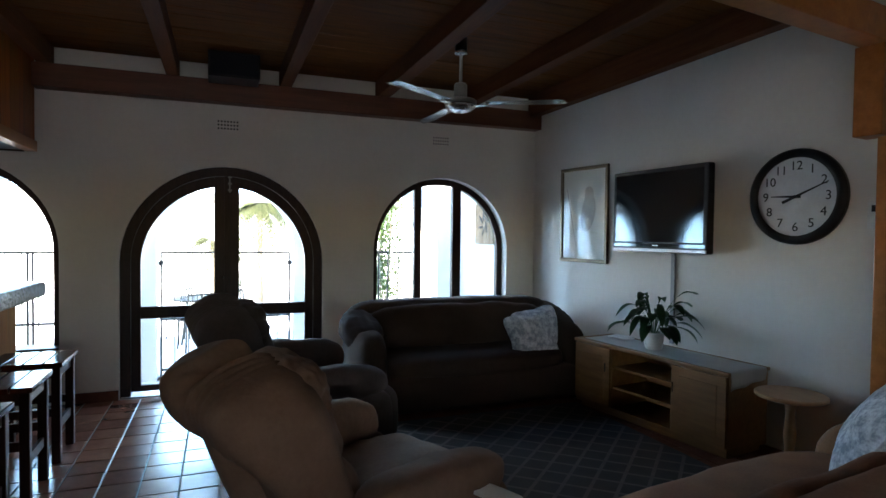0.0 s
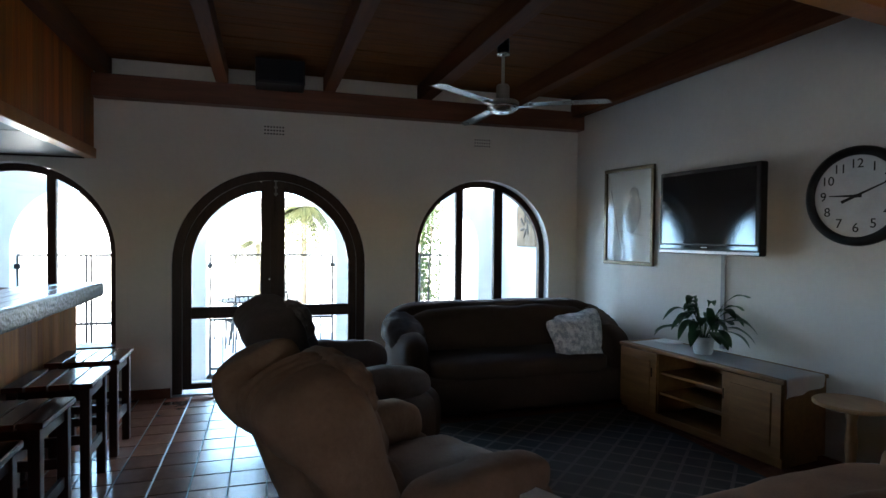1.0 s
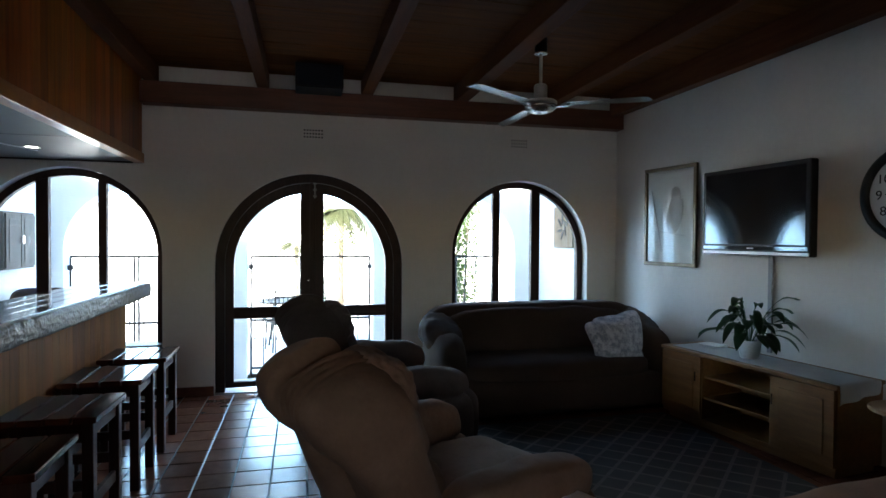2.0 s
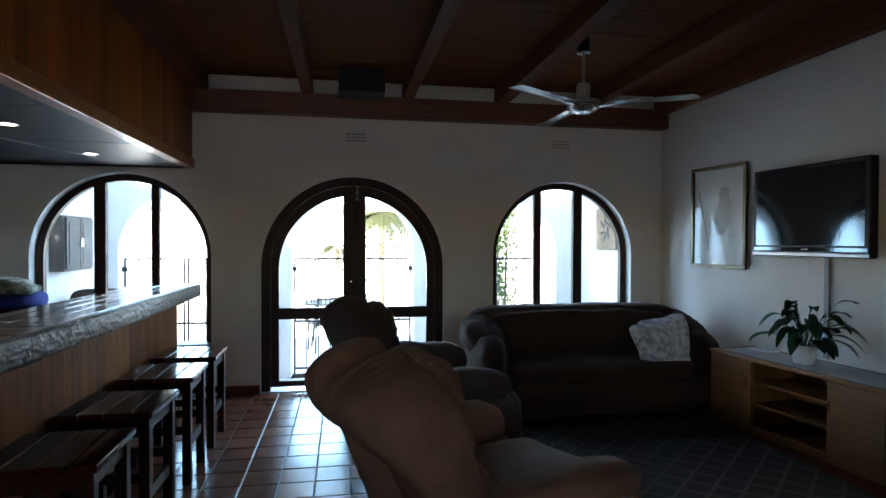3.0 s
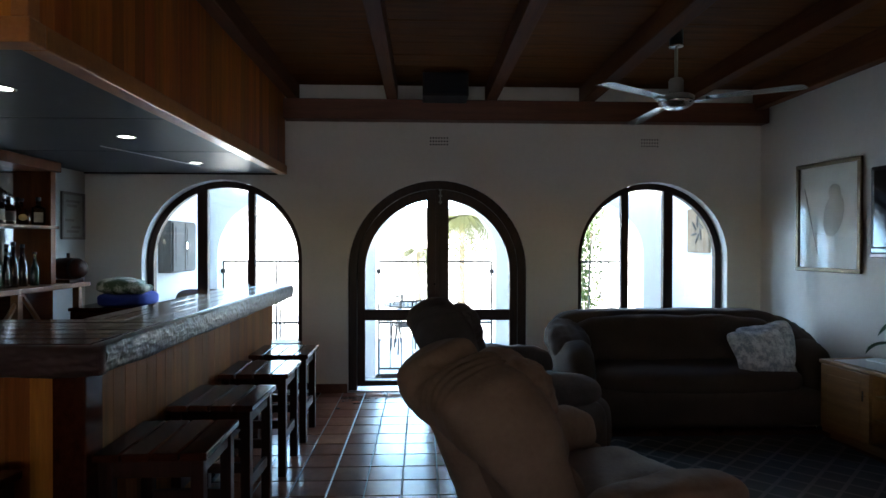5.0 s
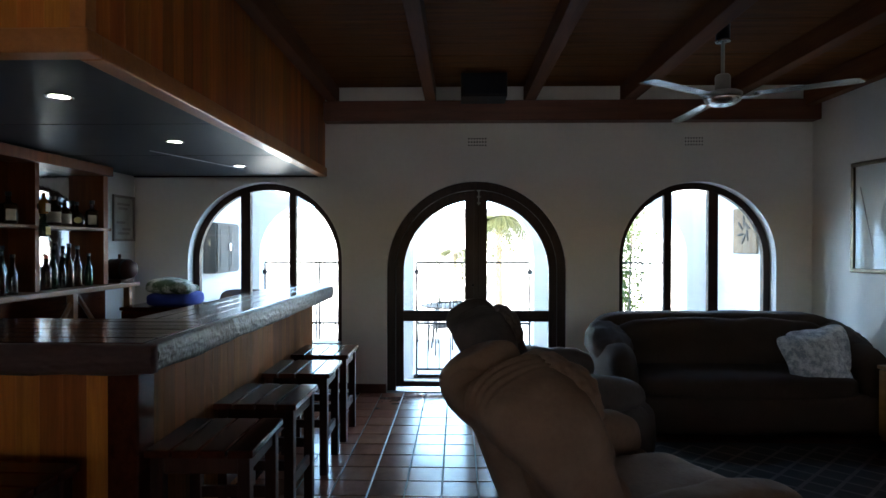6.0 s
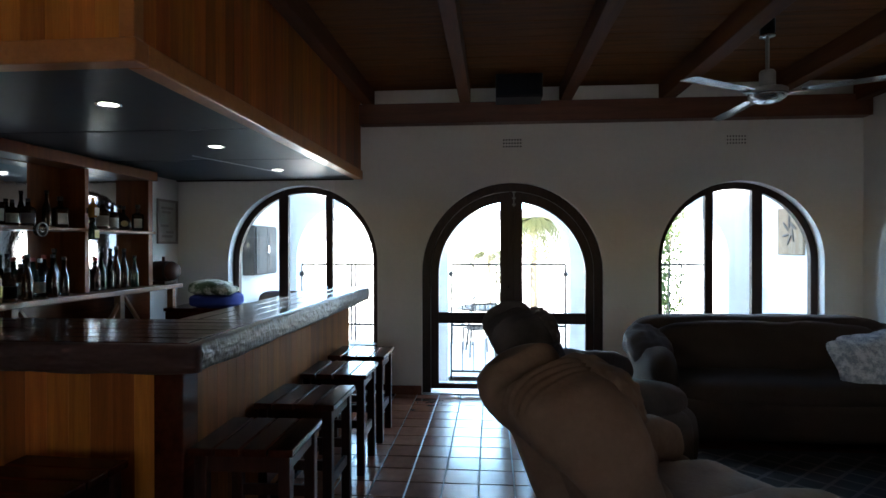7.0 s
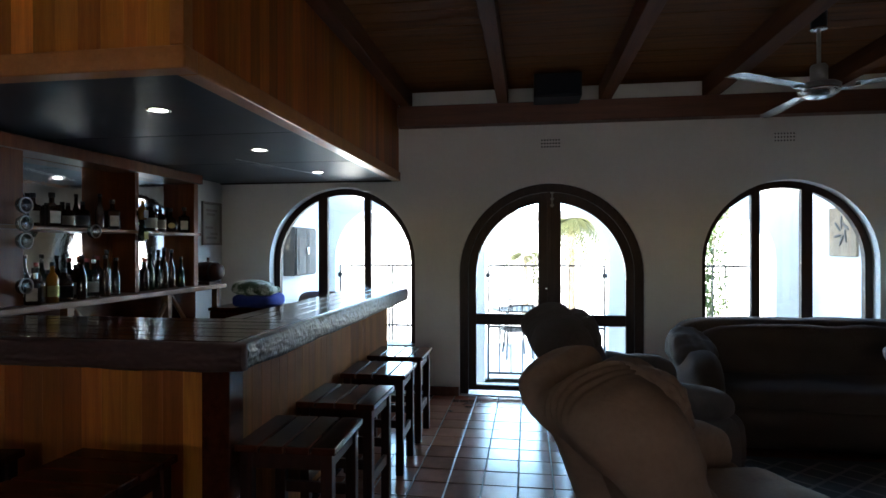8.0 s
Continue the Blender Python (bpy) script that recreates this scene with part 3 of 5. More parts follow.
# ---- bar stools ----
def bar_stool():
    s = thing("bar_stool", (0, 0, 0), 0, "dark stained wooden bar stool with a four slat seat", "bar stool", "stools along the bar")
    h, w, l = 0.63, 0.425, 0.42
    for i in range(4):
        a = -w / 2 + i * w / 4
        part("seat_slat", B((a + 0.004, -l / 2, h - 0.03), (a + w / 4 - 0.004, l / 2, h), 0.005), M_DARKWOOD, s)
    for sx in (-1, 1):
        for sy in (-1, 1):
            part("leg", B((-0.024, -0.024, 0), (0.024, 0.024, h - 0.031), 0.004, pose(sx * (w / 2 - 0.045), sy * (l / 2 - 0.04), 0)), M_LEG, s)
        part("apron", B((sx * (w / 2 - 0.045) - 0.012, -l / 2 + 0.065, h - 0.10), (sx * (w / 2 - 0.045) + 0.012, l / 2 - 0.065, h - 0.032), 0.003), M_LEG, s)
        part("stretcher", B((sx * (w / 2 - 0.045) - 0.011, -l / 2 + 0.065, 0.2), (sx * (w / 2 - 0.045) + 0.011, l / 2 - 0.065, 0.255), 0.003), M_LEG, s)
    for sy in (-1, 1):
        part("apron", B((-w / 2 + 0.07, sy * (l / 2 - 0.04) - 0.012, h - 0.10), (w / 2 - 0.07, sy * (l / 2 - 0.04) + 0.012, h - 0.032), 0.003), M_LEG, s)
        part("stretcher", B((-w / 2 + 0.07, sy * (l / 2 - 0.04) - 0.011, 0.29), (w / 2 - 0.07, sy * (l / 2 - 0.04) + 0.011, 0.34), 0.003), M_LEG, s)
    return s


stool = bar_stool()
stool.matrix_basis = pose(-1.115, 4.31, 0)
for x, yy, a in ((-1.12, 3.71, 1), (-1.125, 3.04, -1), (-1.12, 2.40, 1.5), (-1.70, 1.86, 88), (-2.30, 1.80, 97)):
    copy_thing(stool, pose(x, yy, 0, 0, 0, a))

# ---- seating ----
def back_band(m, seed):
    """The stuffed band of a recliner's back: up one side, over the top with a gathered pinch, and down the other."""
    bm = bmesh.new()
    a, zt, rad = 0.238, 0.592, 0.09
    up, arc, top = zt - rad, rad * math.pi / 2, 2 * (a - rad)
    total = 2 * up + 2 * arc + top
    n, k = 190, 56
    rings = []
    for i in range(n + 1):
        s = total * i / n
        side, q = (1, s) if s < total / 2 else (-1, total - s)
        if q < up:
            y, z, ny, nz = a, q, 1.0, 0.0
        elif q < up + arc:
            w = (q - up) / rad
            y, z, ny, nz = a - rad + rad * math.cos(w), up + rad * math.sin(w), math.cos(w), math.sin(w)
        else:
            y, z, ny, nz = a - rad - (q - up - arc), zt, 0.0, 1.0
        y, ny = side * y, side * ny
        z += 0.16 * y * min(1.0, z / 0.5)     # the stuffing has sagged to one side
        high = min(1.0, max(0.0, (q - up * 0.72) / (arc + up * 0.28)))
        high = high * high * (3 - 2 * high)
        rn, rx = 0.076 + 0.044 * high, 0.112 + 0.050 * high
        near_pinch = math.exp(-((y - 0.07) / 0.045) ** 2) * max(0.0, nz)
        gather = math.exp(-((y - 0.04) / 0.17) ** 2) * max(0.0, nz)
        ring = []
        for j in range(k):
            t = 2 * math.pi * j / k
            ct, st = math.cos(t), math.sin(t)
            front = min(1.0, max(0.0, 0.75 + 0.6 * ct + 0.35 * st))
            f = 1 - 0.72 * near_pinch * front * max(0.0, st + 0.35)
            f += 0.075 * gather * math.sin(s * 150 + 4 * noise.noise((s * 6, ct, seed))) * max(0.0, st)
            f += 0.09 * noise.noise((y * 5, z * 5 + ct, seed + st)) + 0.025 * noise.noise((y * 17, z * 17 + ct * 2, seed + 5 + st * 2))
            e = 2 / 2.4
            dx = rx * f * abs(ct) ** e * (1 if ct > 0 else -1)
            dn = rn * f * abs(st) ** e * (1 if st > 0 else -1)
            ring.append(bm.verts.new((-0.055 - 0.022 * high + dx, y + ny * dn, z + nz * dn)))
        rings.append(ring)
    for p, q in zip(rings, rings[1:]):
        for j in range(k):
            bm.faces.new((p[j], p[(j + 1) % k], q[(j + 1) % k], q[j]))
    bm.faces.new(rings[0])
    bm.faces.new(rings[-1])
    bmesh.ops.transform(bm, matrix=m, verts=bm.verts)
    return bm


def recliner(loc, rz, cover, label, tilt=30.0, za=0.485, xa=0.03):
    c = thing("recliner", loc, rz, label, "recliner chair", "recliners facing the television")
    part("base", puff((0.0, 0, 0.19), (0.76, 0.70, 0.34), 7, 0.008), cover, c, smooth=True)
    part("foot", B((-0.3, -0.3, 0), (0.30, 0.3, 0.05), 0.01), M_BLACK, c)
    part("seat", puff((0.08, 0, 0.42), (0.66, 0.58, 0.24), 3.6, 0.02, 6, seed=1), cover, c, smooth=True)
    part("footrest", puff((0.40, 0, 0.29), (0.17, 0.56, 0.38), 3.6, 0.014, seed=2), cover, c, smooth=True)
    for s in (-1, 1):
        part("side_panel", puff((0.0, s * 0.365, 0.25), (0.72, 0.15, 0.10 + (za - 0.15) * 1.05), 6, 0.008, seed=3 + s), cover, c, smooth=True)
        part("armrest", puff((xa, s * 0.38, za + (0.005 if s > 0 else 0)), (0.66, 0.21, 0.19 + (0.05 if s > 0 else 0)), 2.9, 0.016, 5, seed=5 + s, m=pose(xa, 0, za) @ pose(0, 0, 0, 0, 3, 0) @ pose(-xa, 0, -za), cuts=15), cover, c, smooth=True)
    part("lever", rod((0.12, -0.45, 0.20), (0.20, -0.455, 0.27), 0.010), M_CHROME, c, "chrome recliner lever")
    # the back leans from a hinge behind the seat; its parts are shaped along the lean
    lean = pose(-0.26, 0, 0.40) @ pose(0, 0, 0, 0, -tilt, 0)
    part("back_band", back_band(lean, rz), cover, c, smooth=True)
    part("back_panel", puff((-0.040, 0, 0.26), (0.070, 0.46, 0.60), 9, 0.006, 5, seed=9, m=lean, cuts=15), cover, c, smooth=True)
    part("lumbar_cushion", puff((0.04, 0, 0.15), (0.20, 0.46, 0.28), 3.2, 0.014, 6, seed=10, m=lean), cover, c, smooth=True)
    part("back_cushion", puff((0.04, 0, 0.37), (0.22, 0.46, 0.28), 3.2, 0.016, 6, seed=12, m=lean, cuts=15), cover, c, smooth=True)
    part("head_cushion", puff((0.060, -0.03, 0.535), (0.20, 0.42, 0.25), 2.7, 0.016, 14, seed=19, m=lean, cuts=35), cover, c, smooth=True)
    return c


recliner((0.560, 2.20, 0), 24.5, M_SUEDE, "taupe suede recliner tilted back beside the rug", 23, 0.565, -0.01)
recliner((0.54, 3.60, 0), 8, M_SUEDE2, "grey brown suede recliner standing near the arched door", 22, 0.595, 0.0)


def long_sofa(name, loc, rz, W, depth, h_back, cover, label, seats=3, backs=1, arm_top=0.66, seat_top=0.46):
    """A sofa facing its own -y, its back at y = 0."""
    s = thing(name, loc, rz, label, "sofa")
    part("base", puff((0, -depth / 2, 0.17), (W - 0.06, depth - 0.06, 0.30), 9, 0.006), cover, s, smooth=True)
    for x in (-1, 1):
        for y in (-0.1, -depth + 0.12):
            part("foot", rod((x * (W / 2 - 0.15), y, 0), (x * (W / 2 - 0.15), y, 0.05), 0.03), M_BLACK, s)
        part("armrest", puff((x * (W / 2 - 0.14), -depth / 2 + 0.02, arm_top / 2 + 0.03), (0.29, depth - 0.10, arm_top - 0.06), 3.0, 0.014, seed=x), cover, s, smooth=True)
        if h_back > 0.8:
            part("arm_pillow", puff((x * (W / 2 - 0.13), -0.36, h_back - 0.17), (0.33, 0.60, 0.27), 2.6, 0.022, 7, seed=20 + x, cuts=19, m=pose(0, -0.1, h_back - 0.1) @ pose(0, 0, 0, 16) @ pose(0, 0.1, 0.1 - h_back)), cover, s, smooth=True)
    iw = (W - 0.50) / seats
    for i in range(seats):
        cx = -W / 2 + 0.25 + iw * (i + 0.5)
        part("seat_cushion", puff((cx, -depth / 2 - 0.09, seat_top - 0.10), (iw + 0.01, depth - 0.25, 0.20), 4.5, 0.010, seed=i), cover, s, smooth=True)
    bw = (W - 0.44) / backs
    for i in range(backs):
        cx = -W / 2 + 0.22 + bw * (i + 0.5)
        part("back_cushion", puff((cx, -0.27, h_back - 0.25), (bw + 0.015, 0.24, 0.42), 4.2, 0.016, 4, seed=4 + i, m=pose(cx, -0.27, h_back - 0.25) @ pose(0, 0, 0, -10) @ pose(-cx, 0.27, 0.25 - h_back), cuts=19), cover, s, smooth=True)
    part("backrest", puff((0, -0.12, h_back - 0.33), (W - 0.10, 0.26, 0.66), 5.5, 0.014, 3, seed=8, cuts=21), cover, s, smooth=True)
    return s


long_sofa("sofa", (2.05, 5.12, 0), 0, 2.14, 0.92, 0.85, M_SOFA, "dark chocolate fabric sofa under the arched window", 1)
long_sofa("couch", (2.06, 1.02, 0), 187.7, 2.3, 0.98, 0.70, M_COUCH, "rust brown fabric couch with plump arms", 1, 1, 0.55, 0.42)


def pillow(loc, rot, size, label):
    bm = puff((0, 0, 0), (size[0], size[1], size[2]), 6, 0.010, 8, cuts=19)
    for v in bm.verts:
        u, w = abs(v.co.x) / size[0] * 2, abs(v.co.z) / size[2] * 2
        v.co.y *= max(0.08, (1 - u ** 3) * (1 - w ** 3)) ** 0.6
        k = 1 + 0.10 * (u * w) ** 2 - 0.06 * (1 - u * w)
        v.co.x *= k
        v.co.z *= k
    ob = whole("cushion", bm, M_CUSHION, label, "cushion", "scatter cushions", smooth=True)
    ob.matrix_basis = pose(*loc, *rot)
    return ob


pillow((2.58, 4.44, 0.545), (-30, -4, 6), (0.46, 0.16, 0.42), "pale blue patterned scatter cushion on the dark sofa")
pillow((2.72, 4.56, 0.585), (-28, -10, -4), (0.44, 0.15, 0.40), "pale blue patterned scatter cushion leaning behind another")
pillow((2.46, 1.50, 0.66), (30, -14, 25), (0.50, 0.18, 0.46), "pale patterned scatter cushion on the rust couch")

# ---- rug ----
bm = B((0.85, 1.98, 0.003), (2.86, 4.15, 0.014), 0.003)
M_RUG = mat("charcoal rug pile", (0.026, 0.023, 0.022), (0.048, 0.042, 0.039), 0.95, 8, bump=0.4, fine=150)
M_RUGL = mat("grey rug lattice", (0.085, 0.070, 0.062), (0.125, 0.105, 0.094), 0.95, 20, bump=0.4, fine=150)
rug = thing("rug", (0, 0, 0), 0, "charcoal rug with a pale grey lattice pattern", "rug")
part("ground_weave", bm, M_RUG, rug)
bm = bmesh.new()
px, py = 0.11, 0.20
for i in range(-2, 21):
    for j in range(-1, 13):
        cx, cy = 0.85 + px * i * 1.0, 1.98 + py * j + (py / 2 if i % 2 else 0)
        for sx in (-1, 1):
            for sy in (-1, 1):
                a, b = Vector((cx + sx * px, cy, 0)), Vector((cx, cy + sy * py / 2, 0))
                if sx > 0 and all(0.86 < p.x < 2.85 and 1.99 < p.y < 4.14 for p in (a, b)):
                    nrm = Vector((-(b - a).y, (b - a).x, 0)).normalized() * 0.011
                    vs = [bm.verts.new((p.x, p.y, 0.0165)) for p in (a - nrm, b - nrm, b + nrm, a + nrm)]
                    bm.faces.new(vs)
part("lattice", bm, M_RUGL, rug)

# ---- television wall ----
cab = thing("television_cabinet", ew(0, 0, 0), SKEW, "low oak cabinet with two doors and open shelves", "cabinet")
X0, XW, Y0, Y1, ZT = -0.525, -0.10, -2.715, -1.30, 0.574
part("plinth", B((X0 + 0.04, Y0 + 0.03, 0), (XW - 0.03, Y1 - 0.03, 0.045)), M_OAK, cab)
part("top", B((X0 - 0.018, Y0 - 0.015, ZT - 0.026), (XW, Y1 + 0.015, ZT), 0.006), M_OAK, cab)
part("bottom", B((X0, Y0, 0.046), (XW - 0.004, Y1, 0.075)), M_OAK, cab)
part("back", B((XW - 0.016, Y0, 0.076), (XW - 0.004, Y1, ZT - 0.027)), M_OAK, cab)
for a, b in ((Y0, Y0 + 0.02), (Y1 - 0.02, Y1), (-2.302, -2.284), (-1.70, -1.682)):
    part("upright", B((X0 + 0.003, a, 0.076), (XW - 0.017, b, ZT - 0.027)), M_OAK, cab)
for z in (0.225, 0.385):
    part("shelf", B((X0 + 0.02, -2.283, z), (XW - 0.017, -1.701, z + 0.018)), M_OAK, cab)
for a, b, hy in ((Y0 + 0.003, -2.287, -2.315), (-1.697, Y1 - 0.003, -1.665)):
    d = part("door", B((X0 - 0.018, a, 0.08), (X0 - 0.001, b, ZT - 0.031), 0.003), M_OAK, cab)
    part("door_panel", B((X0 - 0.024, a + 0.065, 0.14), (X0 - 0.0175, b - 0.065, ZT - 0.095), 0.004), M_OAK, d)
    part("handle", rod((X0 - 0.035, hy, 0.36), (X0 - 0.035, hy, 0.43), 0.006), M_CHROME, d, "chrome bar handle")
    part("handle_mount", rod((X0 - 0.035, hy, 0.395), (X0 - 0.018, hy, 0.395), 0.005), M_CHROME, d)
bm = bmesh.new()
n = 40
g = []
for i in range(n + 1):
    row = []
    yy = Y0 - 0.018 + (-1.345 - Y0) * i / n
    for j in range(15):
        s = j / 14
        x = -0.155 - s * (0.372 + 0.010 * noise.noise((yy * 4, 1, 0)) - 0.03 * i / n)
        row.append(bm.verts.new((x, yy, ZT + 0.004 + 0.0025 * noise.noise((x * 9, yy * 9, 0)))))
    g.append(row)
for i in range(n):
    for j in range(14):
        bm.faces.new((g[i][j], g[i + 1][j], g[i + 1][j + 1], g[i][j + 1]))
above = g[0]
for k in range(1, 6):
    below = [bm.verts.new((v.co.x + 0.004 * math.sin(k + j * 0.8), Y0 - 0.020 - 0.010 * math.sin(j * 0.9) * k / 5, ZT + 0.004 - (0.075 + 0.045 * j / 14) * k / 5)) for j, v in enumerate(g[0])]
    for j in range(14):
        bm.faces.new((above[j], above[j + 1], below[j + 1], below[j]))
    above = below
bmesh.ops.solidify(bm, geom=bm.faces[:], thickness=0.002)
by_east_wall(whole("table_runner", bm, M_CLOTH, "white cotton runner over the oak cabinet, hanging at one end", "cloth", smooth=True))

tv = thing("television", ew(-0.035, -1.795, 1.317), SKEW - 4.5, "black flat television on a wall bracket, switched off", "television")
part("casing", B((-0.115, -0.505, 0), (-0.045, 0.505, 0.682), 0.012), M_BLACK, tv)
part("screen", B((-0.119, -0.468, 0.085), (-0.1145, 0.468, 0.648)), M_SCREEN, tv, "glossy dark screen")
part("speaker_bar", B((-0.121, -0.50, 0.006), (-0.1145, 0.50, 0.030), 0.002), M_SILVER, tv, "silver strip")
part("gloss_strip", B((-0.1195, -0.49, 0.042), (-0.1145, 0.49, 0.072), 0.002), M_SCREEN, tv, "glossy black strip")
part("badge", B((-0.1205, -0.03, 0.052), (-0.1196, 0.03, 0.060)), M_SILVER, tv)
part("wall_bracket", B((-0.046, -0.2, 0.18), (0.016, 0.2, 0.46)), M_BLACK, tv)
# the duct's shadow side is put into its plastic as grey
by_east_wall(whole("cable_trunking", B((-0.022, -1.872, ZT), (-0.001, -1.837, 1.36), 0.003), plain("shaded duct plastic", (0.33, 0.34, 0.35), 0.5), "plastic cable duct under the television, greyed as in shade", "cable duct"))

clock = thing("wall_clock", ew(0, -2.82, 1.722), SKEW, "large round wall clock with a black rim and white face", "clock")
tw = pose(0, 0, 0, 0, -90, 0)
part("rim", lathe([(0.235, 0.002), (0.29, 0.002), (0.288, 0.03), (0.265, 0.05), (0.238, 0.045)], 64, tw, ring=True), M_BLACK, clock, smooth=True)
part("face", lathe([(0.001, 0.003), (0.237, 0.003), (0.237, 0.02), (0.001, 0.02)], 64, tw), M_CLOCK, clock)
face_turn = Matrix(((0, 0, -1, 0), (-1, 0, 0, 0), (0, 1, 0, 0), (0, 0, 0, 1)))
for h in range(1, 13):
    a = radians(90 - 30 * h)
    me = text_mesh(str(h), 0.076)
    me.materials.append(M_BLACK)
    o = new("numeral", me)
    o.parent = clock
    o.matrix_basis = Matrix.Translation((-0.022, -0.185 * math.cos(a), 0.185 * math.sin(a))) @ face_turn
for nm, ang, l0, l1, w, dx in (("hour_pointer", 178, 0.03, 0.15, 0.009, 0.025), ("minute_pointer", 24, 0.085, 0.205, 0.009, 0.029)):
    a = radians(ang)
    dvec = Vector((0, -math.cos(a), math.sin(a)))
    side = Vector((0, math.sin(a), math.cos(a))) * w
    bm = bmesh.new()
    c0 = Vector((-dx, 0, 0))
    f = [bm.verts.new(c0 + q) for q in (-dvec * l0 - side, -dvec * l0 + side, dvec * l1 + side * 0.3, dvec * l1 - side * 0.3)]
    b = [bm.verts.new(v.co + Vector((0.002, 0, 0))) for v in f]
    bm.faces.new(f)
    bm.faces.new(b[::-1])
    for k in range(4):
        bm.faces.new((f[k], f[(k + 1) % 4], b[(k + 1) % 4], b[k]))
    part(nm, bm, M_BLACK, clock)
part("hub", rod((-0.034, 0, 0), (-0.02, 0, 0), 0.010), M_BLACK, clock)

clock.matrix_basis = clock.matrix_basis @ Matrix.Diagonal((1, 1.10, 1.10, 1))     # 0.64 m across

pic = thing("framed_print", ew(0, -0.795, 1.186), SKEW, "gilt framed pencil print of plain soft shapes", "picture")
w, h = 0.655, 0.93
for lo, hi in (((-0.03, -w / 2, 0), (-0.002, w / 2, 0.035)), ((-0.03, -w / 2, h - 0.035), (-0.002, w / 2, h)), ((-0.029, -w / 2, 0.0355), (-0.002, -w / 2 + 0.035, h - 0.0355)), ((-0.029, w / 2 - 0.035, 0.0355), (-0.002, w / 2, h - 0.0355))):
    part("moulding", B(lo, hi, 0.006), M_GILT, pic)
part("paper", B((-0.012, -w / 2 + 0.03, 0.03), (-0.006, w / 2 - 0.03, h - 0.03)), M_PAPER, pic)
M_WASH = mat("grey brown pencil wash", (0.40, 0.38, 0.33), (0.56, 0.54, 0.48), 0.8, 12)
part("drawn_shape", puff((-0.0125, -0.06, 0.48), (0.002, 0.19, 0.36), 2.2, 0.0, m=pose(0, -0.06, 0.48, 12) @ pose(0, 0.06, -0.48), cuts=7), M_WASH, pic, smooth=True)
part("drawn_shape", puff((-0.0125, -0.07, 0.67), (0.002, 0.12, 0.13), 2.2, 0.0, cuts=7), M_WASH, pic, smooth=True)
part("drawn_branch", rod((-0.0125, 0.10, 0.15), (-0.0125, 0.24, 0.72), 0.002, 0.0035, 6), M_GREY, pic)
part("drawn_branch", rod((-0.0125, -0.2, 0.28), (-0.0125, 0.16, 0.33), 0.002, 0.003, 6), M_WASH, pic)
part("glazing", B((-0.018, -w / 2 + 0.034, 0.034), (-0.016, w / 2 - 0.034, h - 0.034)), glass_mat("picture glass", (0.97, 0.97, 0.97), 0.012), pic).visible_shadow = False

# peace lily in a white pot
plant = thing("potted_plant", ew(-0.355, -1.967, ZT + 0.007), 0, "leafy green lily in a white ceramic pot on the cabinet", "plant")
part("pot", lathe([(0.001, 0), (0.055, 0), (0.062, 0.01), (0.075, 0.12), (0.078, 0.125), (0.066, 0.125), (0.06, 0.10), (0.001, 0.10)], 28), M_POT, plant, smooth=True)
rl = random.Random(11)
for i in range(40):
    a = rl.uniform(0, 2 * math.pi)
    reach, rise = rl.uniform(0.10, 0.28), rl.uniform(0.10, 0.34)
    if i in (3, 9, 21):
        reach, rise = 0.34, 0.42
    p0 = Vector((0.02 * math.cos(a), 0.02 * math.sin(a), 0.10))
    p1 = p0 + Vector((math.cos(a) * reach * 0.45, math.sin(a) * reach * 0.45, rise))
    p2 = p0 + Vector((math.cos(a) * reach, math.sin(a) * reach, rise * rl.uniform(0.5, 0.95)))
    p3 = p2 + Vector((math.cos(a) * 0.07, math.sin(a) * 0.07, -rl.uniform(0.05, 0.13)))
    bm = bmesh.new()
    side = Vector((-math.sin(a), math.cos(a), 0))
    prev = None
    wid = rl.uniform(0.024, 0.042)
    for k in range(15):
        t = k / 14
        q = p0 * (1 - t) ** 3 + p1 * 3 * t * (1 - t) ** 2 + p2 * 3 * t * t * (1 - t) + p3 * t ** 3
        u = 0.0025 if t < 0.4 else max(0.001, wid * math.sin(math.pi * min(1, (t - 0.4) / 0.6)) ** 0.8)
        row = [bm.verts.new(q - side * u + Vector((0, 0, u * 0.35))), bm.verts.new(q), bm.verts.new(q + side * u + Vector((0, 0, u * 0.35)))]
        if prev:
            for j in range(2):
                bm.faces.new((prev[j], prev[j + 1], row[j + 1], row[j]))
        prev = row
    bmesh.ops.solidify(bm, geom=bm.faces[:], thickness=0.0012)
    part("leaf", bm, M_LEAF, plant, smooth=True)
plant.matrix_basis = plant.matrix_basis @ Matrix.Scale(1.05, 4)
bm = puff((0, 0, 0), (0.14, 0.20, 0.018), 5, 0.001)
o = whole("remote_tray", bm, M_CLOTH, "small folded white cloth on the cabinet", "cloth", smooth=True)
o.matrix_basis = pose(*ew(-0.24, -1.53, ZT + 0.017), 0, 0, 15)

table = thing("side_table", (3.204, 2.43, 0), 0, "small round pine side table with a turned pedestal", "side table")
part("tabletop", lathe([(0.001, 0.487), (0.185, 0.487), (0.196, 0.492), (0.197, 0.505), (0.190, 0.512), (0.001, 0.512)], 48), M_PINE, table, smooth=False)
part("pedestal", lathe([(0.03, 0.06), (0.035, 0.10), (0.026, 0.17), (0.036, 0.26), (0.025, 0.39), (0.042, 0.486)], 20), M_PINE, table, smooth=True)
for k in range(3):
    a = radians(120 * k + 20)
    part("leg", rod((0.02 * math.cos(a), 0.02 * math.sin(a), 0.1), (0.14 * math.cos(a), 0.14 * math.sin(a), 0.012), 0.02, 0.012, 8), M_PINE, table)

